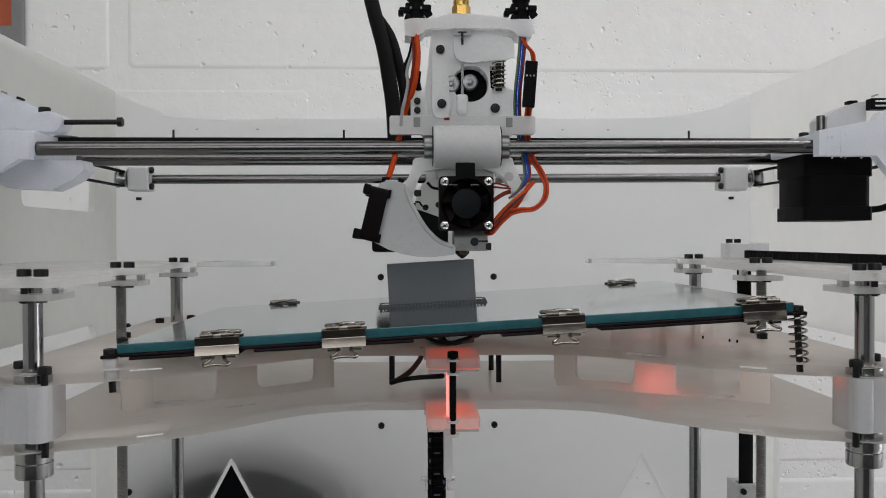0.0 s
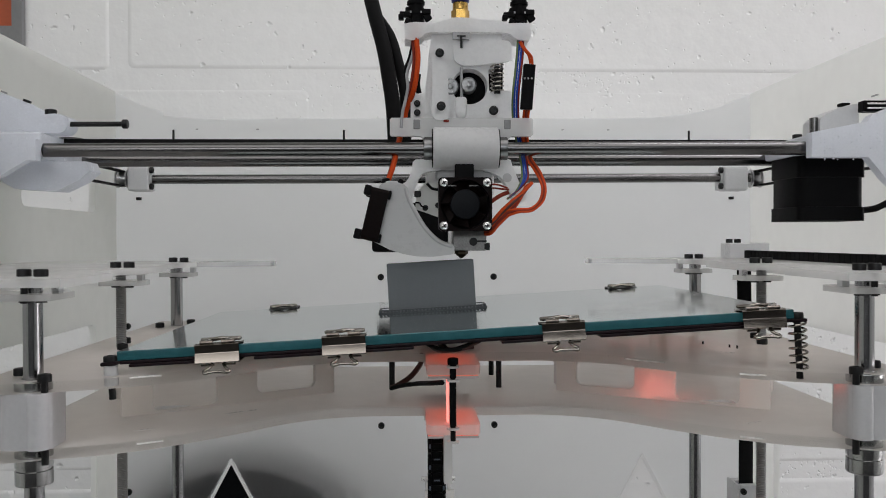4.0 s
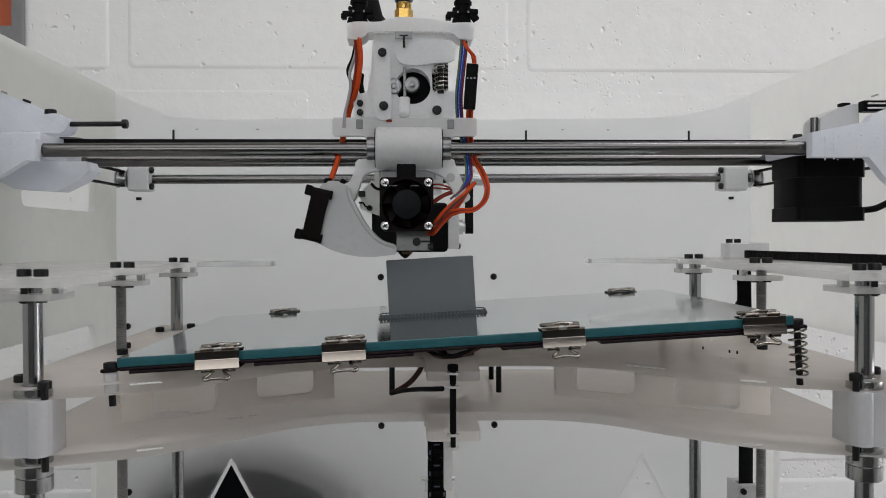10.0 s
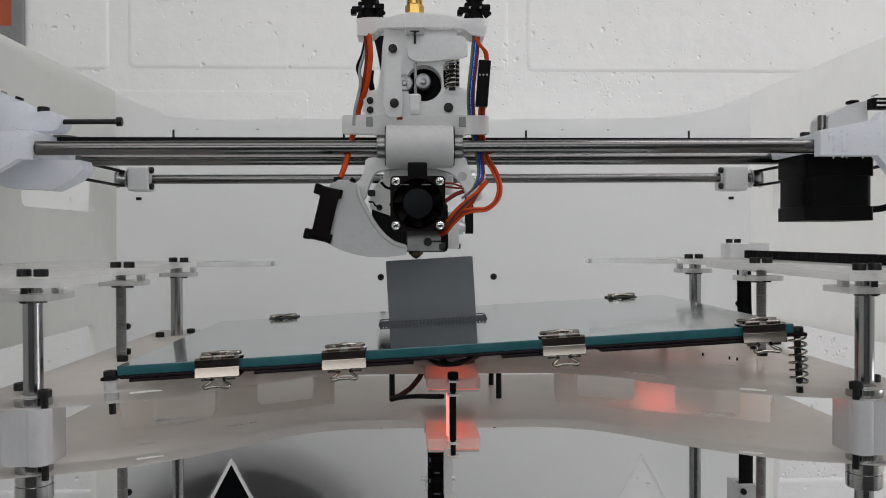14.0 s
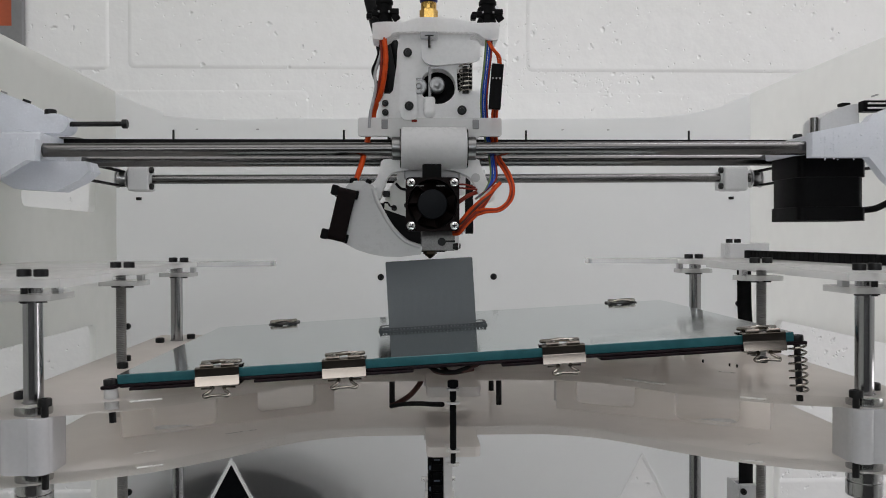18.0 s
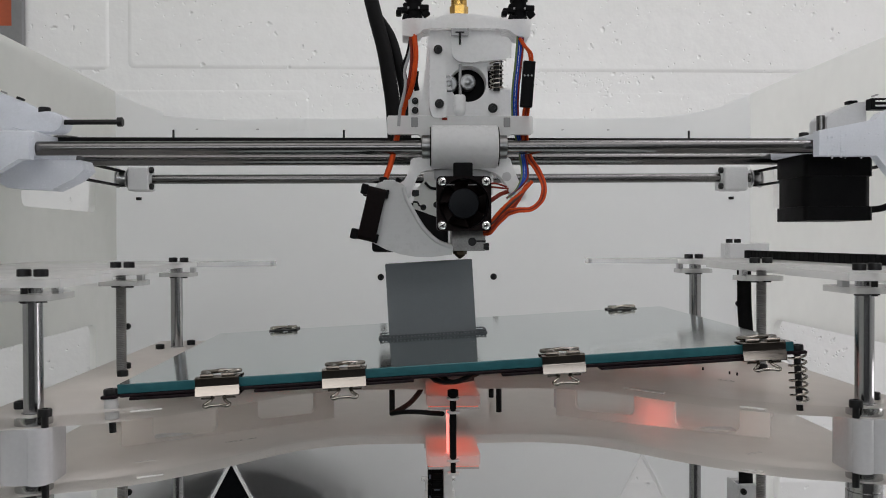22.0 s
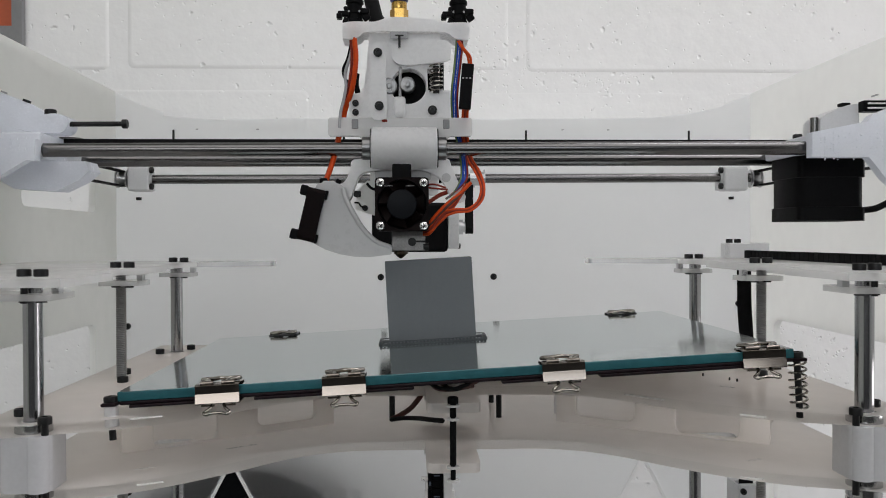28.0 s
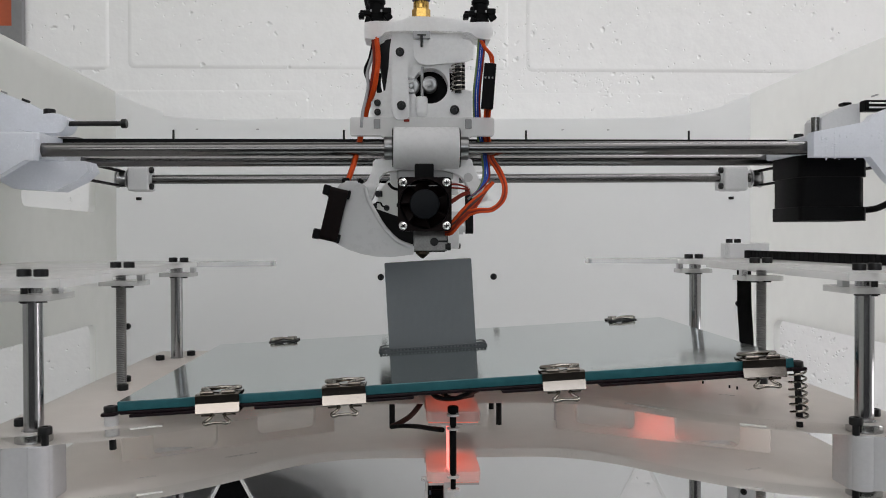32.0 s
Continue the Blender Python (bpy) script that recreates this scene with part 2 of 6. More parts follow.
def single(name, bm, material, label, category, group="", kind=""):
    """A top-level thing or piece of the setting that is one mesh, with its origin at its lowest middle."""
    lo = Vector([min(v.co[i] for v in bm.verts) for i in range(3)])
    hi = Vector([max(v.co[i] for v in bm.verts) for i in range(3)])
    base = Vector(((lo.x + hi.x) / 2, (lo.y + hi.y) / 2, lo.z))
    ob = new(name, to_mesh(name, bm, material, base))
    ob.location = (base.x * MM, base.y * MM, EYE + base.z * MM)
    BASE[ob.name] = base
    return tagged(ob, label, category, group, kind)


def box(bm, x0, x1, y0, y1, z0, z1, r=0.0, turn=None, seg=2):
    made = bmesh.ops.create_cube(bm, size=1)["verts"]
    for v in made:
        v.co = Vector(((x0, x1)[v.co.x > 0], (y0, y1)[v.co.y > 0], (z0, z1)[v.co.z > 0]))
    if r:
        edges = list({e for v in made for e in v.link_edges})
        out = bmesh.ops.bevel(bm, geom=edges, offset=r, segments=seg, affect="EDGES", profile=0.5)
        made = list({v for f in out["faces"] for v in f.verts} | {v for v in made if v.is_valid})
        made = list({v for v in made} | {w for v in made for f in v.link_faces for w in f.verts})
    if turn is not None:
        mid = Vector(((x0 + x1) / 2, (y0 + y1) / 2, (z0 + z1) / 2))
        bmesh.ops.transform(bm, matrix=Matrix.Translation(mid) @ turn @ Matrix.Translation(-mid), verts=made)
    return made


def rod(bm, a, b, r, seg=24, r2=None, caps=True):
    a, b = Vector(a), Vector(b)
    q = (b - a).to_track_quat("Z", "Y")
    rings = []
    for p, rr in ((a, r), (b, r if r2 is None else r2)):
        rings.append([bm.verts.new(p + q @ Vector((rr * math.cos(6.28318 * i / seg), rr * math.sin(6.28318 * i / seg), 0))) for i in range(seg)])
    for i in range(seg):
        bm.faces.new((rings[0][i], rings[0][(i + 1) % seg], rings[1][(i + 1) % seg], rings[1][i]))
    if caps:
        bm.faces.new(rings[0][::-1])
        bm.faces.new(rings[1])


def turned(bm, a, axis, profile, seg=24):
    """A body of revolution: profile of (distance along the axis, radius)."""
    a, q = Vector(a), Vector(axis).to_track_quat("Z", "Y")
    rings = [[bm.verts.new(a + q @ Vector((rr * math.cos(6.28318 * i / seg), rr * math.sin(6.28318 * i / seg), d))) for i in range(seg)] for d, rr in profile]
    for lo, hi in zip(rings, rings[1:]):
        for i in range(seg):
            bm.faces.new((lo[i], lo[(i + 1) % seg], hi[(i + 1) % seg], hi[i]))
    bm.faces.new(rings[0][::-1])
    bm.faces.new(rings[-1])


def bolt(bm, p, axis=(0, 0, 1), r=2.75, h=3.0, seg=18):
    """A socket-cap head that stands on p, with a hollow socket."""
    turned(bm, p, axis, [(0, r * 0.97), (0.3, r), (h - 0.4, r), (h, r - 0.4), (h, r * 0.5), (h * 0.45, r * 0.48)], seg)


def smooth_path(points, n=8):
    pts = [Vector(p) for p in points]
    pts = [pts[0] * 2 - pts[1]] + pts + [pts[-1] * 2 - pts[-2]]
    out = []
    for a, b, c, d in zip(pts, pts[1:], pts[2:], pts[3:]):
        for i in range(n):
            t = i / n
            out.append(0.5 * (2 * b + (c - a) * t + (2 * a - 5 * b + 4 * c - d) * t * t + (3 * b - a - 3 * c + d) * t ** 3))
    return out + [pts[-2]]


def tube(bm, pts, r, seg=8, flat=1.0, side=None):
    """A round cord, or with flat a ribbon, along points."""
    rings, last = [], None
    for i, p in enumerate(pts):
        d = (pts[min(i + 1, len(pts) - 1)] - pts[max(i - 1, 0)]).normalized()
        ref = Vector(side) if side else (Vector((0, 1, 0)) if abs(d.y) < 0.9 else Vector((1, 0, 0)))
        u = d.cross(ref).normalized() if side or last is None else (last - d * last.dot(d)).normalized()
        last = u
        w = u.cross(d).normalized()
        rings.append([bm.verts.new(p + u * (r * math.cos(6.28318 * j / seg)) + w * (r * flat * math.sin(6.28318 * j / seg))) for j in range(seg)])
    for lo, hi in zip(rings, rings[1:]):
        for j in range(seg):
            bm.faces.new((lo[j], lo[(j + 1) % seg], hi[(j + 1) % seg], hi[j]))
    bm.faces.new(rings[0][::-1])
    bm.faces.new(rings[-1])


def spring(bm, foot, top, r, wire, turns, n=14):
    a, b = Vector(foot), Vector(top)
    q = (b - a).to_track_quat("Z", "Y")
    length = (b - a).length
    pts = []
    for i in range(int(turns * n) + 1):
        t = i / (turns * n)
        pts.append(a + q @ Vector((r * math.cos(6.28318 * i / n), r * math.sin(6.28318 * i / n), length * t)))
    tube(bm, pts, wire, 6)


def plate(bm, outline, holes, lo, hi, put, r=0.0):
    """A flat sheet cut to an outline with holes, between the depths lo and hi; put maps (u, v, depth) to space."""
    loops = [list(loop) for loop in (outline, *holes)]
    flat = [Vector((u, v, 0)) for loop in loops for u, v in loop]
    under = [bm.verts.new(Vector(put(q.x, q.y, lo))) for q in flat]
    over = [bm.verts.new(Vector(put(q.x, q.y, hi))) for q in flat]
    for a, b, c in geometry.tessellate_polygon([[Vector((u, v, 0)) for u, v in loop] for loop in loops]):
        bm.faces.new((under[a], under[b], under[c]))
        bm.faces.new((over[c], over[b], over[a]))
    at = 0
    for loop in loops:
        n = len(loop)
        for i in range(n):
            a, b = at + i, at + (i + 1) % n
            bm.faces.new((under[a], under[b], over[b], over[a]))
        at += n


def soften(bm, r, seg=2, angle=0.7):
    """Rounds the sharp edges of a body."""
    edges = [e for e in bm.edges if len(e.link_faces) == 2 and e.calc_face_angle() > angle]
    bmesh.ops.bevel(bm, geom=edges, offset=r, segments=seg, affect="EDGES", profile=0.5)
    return bm


def clear_sides(bm):
    """Gives the sawn edges of a flat sheet the second material."""
    bmesh.ops.recalc_face_normals(bm, faces=bm.faces)
    for f in bm.faces:
        f.material_index = 0 if abs(f.normal.z) > 0.5 else 1
    for f in bm.faces:
        at = f.calc_center_median()
        if abs(at.x - XC) < 14 and at.y < 437:
            f.material_index = 0
    return bm


def round_rect(u0, u1, v0, v1, r, n=4):
    out = []
    for cu, cv, a0 in ((u1 - r, v1 - r, 0), (u0 + r, v1 - r, 90), (u0 + r, v0 + r, 180), (u1 - r, v0 + r, 270)):
        for i in range(n + 1):
            a = radians(a0 + 90 * i / n)
            out.append((cu + r * math.cos(a), cv + r * math.sin(a)))
    return out


def arc_line(points, n=6):
    """A smooth outline through the points of the plane."""
    return [(p.x, p.y) for p in smooth_path([(u, v, 0) for u, v in points], n)]


def flat_z(u, v, d):
    return (u, v, d)


def flat_y(u, v, d):
    return (u, d, v)


def flat_x(u, v, d):
    return (d, u, v)


XC = 20.4          # the printer's middle


# ---- the room ----
def room():
    x0, x1, y0, y1, z0, z1 = -1900, 1900, -2500, 964, -1250, 1650
    bm = bmesh.new()
    box(bm, x0 - 100, x1 + 100, y0 - 100, y1 + 200, z0 - 60, z0)
    single("floor", bm, FLOOR, "grey room floor", "floor", kind="structure")
    bm = bmesh.new()
    box(bm, x0 - 100, x1 + 100, y0 - 100, y1 + 200, z1, z1 + 60)
    single("ceiling", bm, CEILING, "plain white ceiling", "ceiling", kind="structure")
    bm = bmesh.new()
    box(bm, x0 - 100, x0, y0, y1 + 8, z0 + 1, z1 - 1)
    single("wall_west", bm, GREEN_PAINT, "plain pale green side wall of the room", "wall", kind="structure")
    bm = bmesh.new()
    # opening and frame added for the unseen east fill
    plate(bm, [(y0, z0 + 1), (y1 + 8, z0 + 1), (y1 + 8, z1 - 1), (y0, z1 - 1)], [[(-220, -470), (920, -470), (920, 130), (-220, 130)]], x1, x1 + 100, flat_x)
    single("wall_east", bm, SIDE_PAINT, "plain painted side wall with an opening added for the east fill light", "wall", kind="structure")
    win = thing("window_2", x1 + 50, 350, -468, "unseen window frame added around the east fill light", "window", kind="structure")
    bm = bmesh.new()
    for ya, yb, za, zb in ((-218, -180, -468, 128), (880, 918, -468, 128), (-180, 880, -468, -430), (-180, 880, 90, 128)):
        box(bm, x1 + 20, x1 + 80, ya, yb, za, zb, 3)
    part("window_frame", bm, PAINT, win)
    bm = bmesh.new()
    hole = [(-1500, 330), (900, 330), (900, 1170), (-1500, 1170)]
    plate(bm, [(x0 - 100, z0 + 1), (x1 + 100, z0 + 1), (x1 + 100, z1 - 1), (x0 - 100, z1 - 1)], [hole], y0 - 100, y0 - 2, flat_y)
    single("wall_south", bm, PAINT, "painted wall with a window opening", "wall", kind="structure")
    win = thing("window_1", -300, y0 - 60, 332, "white framed window behind the camera", "window", kind="structure")
    bm = bmesh.new()
    for xa, xb, za, zb in ((-1498, -1450, 332, 1168), (850, 898, 332, 1168), (-1450, 850, 332, 375), (-1450, 850, 1125, 1168), (-325, -275, 375, 1125)):
        box(bm, xa, xb, y0 - 80, y0 - 20, za, zb, 3)
    part("window_frame", bm, PAINT, win)


def block_wall():
    """A wall of painted concrete blocks, 440 by 215 with 10 mm joints, each block proud of its joints."""
    y = 964
    bm = bmesh.new()
    box(bm, -2000, 2000, y + 1.2, y + 180, -1249, 1649)
    wall = single("wall_north", bm, WALL, "white painted concrete block wall with worn pitted paint", "wall", kind="structure")
    shared = []
    for proud, soft_edge in ((1.5, 12.0), (0.45, 12.0), (1.2, 10.0)):
        bm = bmesh.new()
        rings = []
        for k in range(8):
            t = k / 7
            w, h, r = 221 - soft_edge * t, 108.5 - soft_edge * t, 5 + 2 * t
            y_at = 1.4 - (proud + 1.4) * t * t * (3 - 2 * t)
            rings.append([bm.verts.new((u, y_at, v)) for u, v in round_rect(-w, w, -h, h, r, 3)])
        for lo, hi in zip(rings, rings[1:]):
            for j in range(len(lo)):
                bm.faces.new((lo[j], lo[(j + 1) % len(lo)], hi[(j + 1) % len(lo)], hi[j]))
        bm.faces.new(rings[-1])
        bm.faces.new([bm.verts.new((v.co.x, 12, v.co.z)) for v in rings[0]][::-1])
        for v in bm.verts:
            v.co *= MM
        bmesh.ops.recalc_face_normals(bm, faces=bm.faces)
        me = bpy.data.meshes.new("block")
        split = soft_normals(bm)
        bm.to_mesh(me)
        bm.free()
        me.materials.append(SMOOTH_WALL if proud == 0.45 else WALL)
        me.polygons.foreach_set("use_smooth", [True] * len(me.polygons))
        me.normals_split_custom_set(split)
        shared.append(me)
    rnd = random.Random(5)
    for row in range(-6, 6):
        z = 181.6 + 112.5 + 225 * row
        shift = 0 if row % 2 == 0 else 225
        for i in range(-4, 5):
            ob = new("block", shared[1 if row == -1 else (row + i) % 2 * 2])
            ob.parent = wall
            world_at = Vector(((-325.3 + 225 + shift + 450 * i) * MM, (y + 1.5 + rnd.uniform(-0.2, 0.2)) * MM, EYE + z * MM))
            ob.location = world_at - wall.location


def table():
    t = thing("table", 0, 500, -1250, "wide laminate work table", "table")
    bm = bmesh.new()
    box(bm, -800, 800, 130, 940, -530, -500, 4)
    part("tabletop", bm, TABLE, t)
    for x in (-760, 760):
        for y in (170, 900):
            bm = bmesh.new()
            box(bm, x - 25, x + 25, y - 25, y + 25, -1250, -530, 2)
            part("leg", bm, SIGN_GREY, t)
    for x, y, w, d in ((0, -750, 1330, 830), (1120, 460, 720, 190)):
        lamp = thing("ceiling_light", x, y, 1590, "wide white ceiling light panel", "lamp", "ceiling lights")
        bm = bmesh.new()
        box(bm, x - w, x + w, y - d, y + d, 1600, 1650, 6)
        part("housing", bm, CEILING, lamp)
        bm = bmesh.new()
        box(bm, x - w + 25, x + w - 25, y - d + 25, y + d - 25, 1590, 1599, 3)
        part("diffuser", bm, LAMP_GLOW, lamp)
    sign = thing("wall_sign", -500, 957, 190, "orange panel in a grey metal surround on the block wall", "sign")
    bm = bmesh.new()
    plate(bm, [(-640, 190), (-425.5, 190), (-425.5, 420), (-640, 420)], [[(-628, 236.5), (-436.5, 236.5), (-436.5, 408), (-628, 408)]], 953, 962, flat_y)
    part("surround", bm, SIGN_GREY, sign)
    bm = bmesh.new()
    box(bm, -627.8, -436.7, 956, 961, 236.7, 407.8, 1)
    part("panel", bm, SIGN_ORANGE, sign)


room()
block_wall()
table()


# ---- printer housing ----
def housing():
    """Acrylic case: two side sheets, a back sheet and a base, joined by small screws."""
    h = thing("printer_case", XC, 540, -500, "white acrylic printer case with cut-out windows", "printer case")
    zt, zb = 133, -499
    for name, xa, xb in (("side_panel", -267, -262), ("side_panel", 314, 319)):
        bm = bmesh.new()
        upper = round_rect(584, 719, 23.5, 72, 6)
        lower = round_rect(330, 718, -420, -69.5, 10)
        plate(bm, [(300, zb), (769.5, zb), (769.5, zt), (300, zt)], [upper, lower], xa, xb, flat_x)
        part(name, bm, ACRYLIC, h)
    bm = bmesh.new()
    top = [(313.8, 133), (283, 120), (262, 115.5), (220, 111), (150, 109.5), (-100, 109.5), (-164, 108.7), (-205, 113.5), (-222, 115.5), (-238, 120.5), (-261.8, 133)]
    tri = []
    for cx in (-161.5, 213.6):
        tri.append([(cx - 1.6, -199), (cx, -197), (cx + 1.6, -199), (cx + 50, -291), (cx + 47, -295), (cx - 47, -295), (cx - 50, -291)])
    plate(bm, [(-261.8, zb), (313.8, zb), *top], tri, 770, 771.2, flat_y)
    for f in bm.faces:
        f.material_index = 1 if min(v.co.y for v in f.verts) > 770.3 else 0
    back = part("back_panel", bm, [ACRYLIC_BACK, CLEAR], h, "opal back sheet with triangular cut-outs")
    for cx in (-161.5, 213.6):
        bm = bmesh.new()
        rim = [(cx - 1.4, -199.2), (cx, -197.3), (cx + 1.4, -199.2), (cx + 49.6, -291), (cx + 46.8, -294.8), (cx - 46.8, -294.8), (cx - 49.6, -291)]
        hole = [(cx, -202.6), (cx + 46, -290), (cx + 45, -291.6), (cx - 45, -291.6), (cx - 46, -290)]
        plate(bm, rim, [hole], 769.6, 771.3, flat_y)
        part("cut_edge", bm, CUT_EDGE, back)
    for x, z in ((-26, -34), (76.4, -34), (-26, -168.8), (76.8, -169), (-252.5, -77), (-252.5, -226), (303, -60)):
        bm = bmesh.new()
        bolt(bm, (x, 770, z), (0, -1, 0), 2.9, 3.2)
        part("bolt", bm, OXIDE, back)
    for x in (-210, -58.5, 106, 255.5):
        bm = bmesh.new()
        rod(bm, (x, 766, 88), (x, 766, 98.5), 1.0, 10)
        part("pin", bm, OXIDE, back)
    for x in (-136, 140, 182, -190, 50):
        bm = bmesh.new()
        box(bm, x - 1.2, x + 1.2, 769.2, 769.9, 99.2, 100, 0.2)
        part("slot_mark", bm, GREYWIRE, back)
    # thin white sheet in place of a light reflection along the upper edge
    bm = bmesh.new()
    plate(bm, [(-220, 115), (-220, 111), (-166, 107.4), (-166, 111)], [], 769, 769.9, flat_y)
    part("edge_strip", bm, CUT_EDGE, back, "pale strip for the light reflected along the upper edge")
    bm = bmesh.new()
    box(bm, -261, 313, 302, 768, -499.5, -494)
    part("base_panel", bm, CUT_EDGE, h)
    for y, z in ((620, 91), (560, 96)):
        for xa, xb in ((-261.9, -261.3), (313.3, 313.9)):
            bm = bmesh.new()
            box(bm, xa, xb, y - 4, y + 4, z - 0.5, z + 0.5)
            part("slot_mark", bm, GREYWIRE, h)


def chain_bracket():
    b = thing("chain_bracket", 25, 768, -245, "white plastic bracket on the case back behind the cable chain", "bracket")
    bm = bmesh.new()
    box(bm, 10, 41, 764, 769.8, -219, -215.6, 0.8)
    box(bm, 13, 40, 764, 769.8, -245, -227.4, 0.8)
    for x in (15, 35):
        box(bm, x - 1.5, x + 1.5, 764.6, 769.8, -227.3, -219.1, 0.6)
    part("cross_bar", bm, OPAQUE, b)
    for x in (12, 38.6):
        bm = bmesh.new()
        bolt(bm, (x, 764, -217.3), (0, -1, 0), 1.1, 1.2)
        part("bolt", bm, SILVER, b)


def spool():
    # the larger spool is added to shade a soft halo on the back sheet
    for x, z, y0, y1, r, group_label in ((-152, -322, 771.5, 781, 118, "narrow black spool hung behind the opal back sheet"),
                                         (-145, -322, 793, 925, 142, "larger unseen black spool added behind the narrow one to shade a soft halo")):
        s = thing("filament_spool", x, (y0 + y1) / 2, z - r, group_label, "spool", "filament spools")
        for y in (y0, y1):
            bm = bmesh.new()
            turned(bm, (x, y, z), (0, 1, 0), [(0, r - 1), (0.6, r), (3.4, r), (4, r - 1)], 72)
            part("flange", bm, SPOOL, s)
        bm = bmesh.new()
        rod(bm, (x, y0 + 4.1, z), (x, y1 - 0.1, z), r - 7, 64)
        part("filament_winding", bm, SPOOL, s)
    bm = bmesh.new()
    rod(bm, (-135, 929.2, -322), (-135, 963, -322), 8, 32)
    rod(bm, (-145, 785.2, -322), (-145, 792.8, -322), 8, 32)
    single("spool_axle", bm, SPOOL, "short black axle carrying the spools on the wall", "spool holder")


# ---- vertical guides and their clamps ----
ZU = -24.3


def lift_columns():
    for side, sx in (("left", -1), ("right", 1)):
        dz = 0.5 * sx
        x = XC + 180.2 * sx
        top = thing("top_bracket", x, 475, -25, "white acrylic bracket clamping the tops of the guide rods", "bracket", "top brackets")
        bm = bmesh.new()
        outer = x + (101.5 if sx < 0 else 113) * sx
        far = 66 if sx < 0 else 75
        wide = [(outer, 330), (x - 26 * sx, 330), (x - 26 * sx, 388), (x - 20 * sx, 396), (x - 10 * sx, 404), (x - 10 * sx, 446), (x - 18 * sx, 455), (x - 19 * sx, 497), (x - 10 * sx, 508),
                (x - 10 * sx, 560), (x - 14 * sx, 568), (x - 18 * sx, 570), (x - 18 * sx, 611), (x - 14 * sx, 614), (outer, 614)]
        plate(bm, wide, [], -17.6 + dz, -14.3 + dz, flat_z)
        up = part("upper_plate", bm, BRACKET, top)
        bm = bmesh.new()
        plate(bm, [(x - 18.1 * sx, 570.2), (x - 40 * sx, 580), (x - far * sx, 588), (x - far * sx, 602), (x - 20 * sx, 610), (x - 18.1 * sx, 610.6)], [], -17.6 + dz, -14.3 + dz, flat_z)
        part("arm", bm, MILKY, up, "half-clear arm of the bracket")
        for d in (0.5, 22):
            bm = bmesh.new()
            box(bm, x - (far - d) * sx - 1.1, x - (far - d) * sx + 1.1, 586.9, 587.7, -17.2 + dz, -14.7 + dz, 0.2)
            part("slot_mark", bm, GREYWIRE, up)
        for y, w, l, o in ((366, 13, 14, 30), (476, 14, 9, 10), (588.2, 13, 9, 10)):
            bm = bmesh.new()
            plate(bm, round_rect(min(x - w * sx, x + o * sx), max(x - w * sx, x + o * sx), y - l, y + l, 3), [], ZU + dz, -21.6 + dz, flat_z)
            part("lower_plate", bm, BRACKET, top)
            for bx, by in ((0, -8), (-7.8 * sx, -10)):
                bm = bmesh.new()
                bolt(bm, (x + bx, y + by, -14.3 + dz), r=2.9, h=3.1)
                if y < 400 and bx == 0:
                    rod(bm, (x + bx, y + by, -25.6 + dz), (x + bx, y + by, -14.5 + dz), 1.45, 12)
                turned(bm, (x + bx, y + by, ZU - 0.8 + dz), (0, 0, 1), [(0, 2.5), (0.75, 2.5)], 6)
                part("bolt", bm, OXIDE, top)
            bm = bmesh.new()
            box(bm, x - 13 * sx - 1.6, x - 13 * sx + 1.6, y - 9, y - 4, -21.5 + dz, -17.7 + dz, 0.3)
            part("shim", bm, ALU, top)
        bm = bmesh.new()
        box(bm, min(x + 14 * sx, x + 18 * sx), max(x + 14 * sx, x + 18 * sx), 345, 606, -21.2 + dz, -18.7 + dz, 0.3)
        part("spacer", bm, BRACKET, top)
        for y in (366, 588.2):
            bm = bmesh.new()
            rod(bm, (x, y, -494), (x, y, -15.5 + dz), 4.0, 32)
            single("guide_rod", bm, CHROMED, "polished vertical steel guide rod in the printer case", "guide rod", "vertical guide rods")
        # threaded lifting screw
        bm = bmesh.new()
        spin, pitch, z0 = 12, 1.0, -320
        rings = []
        for i in range(int(303 / pitch * 2)):
            z = z0 + i * pitch / 2
            rr = 2.95 if i % 2 else 2.5
            rings.append([bm.verts.new((x + rr * math.cos(6.28318 * j / spin), 476 + rr * math.sin(6.28318 * j / spin), z + pitch * j / spin)) for j in range(spin)])
        for lo, hi in zip(rings, rings[1:]):
            for j in range(spin):
                bm.faces.new((lo[j], lo[(j + 1) % spin], hi[(j + 1) % spin], hi[j]))
        bm.faces.new(rings[0][::-1])
        bm.faces.new(rings[-1])
        rod(bm, (x, 476, -494), (x, 476, -319), 2.6, 14)
        single("lead_screw", bm, THREAD, "vertical threaded steel lifting screw", "lead screw", "lifting screws")


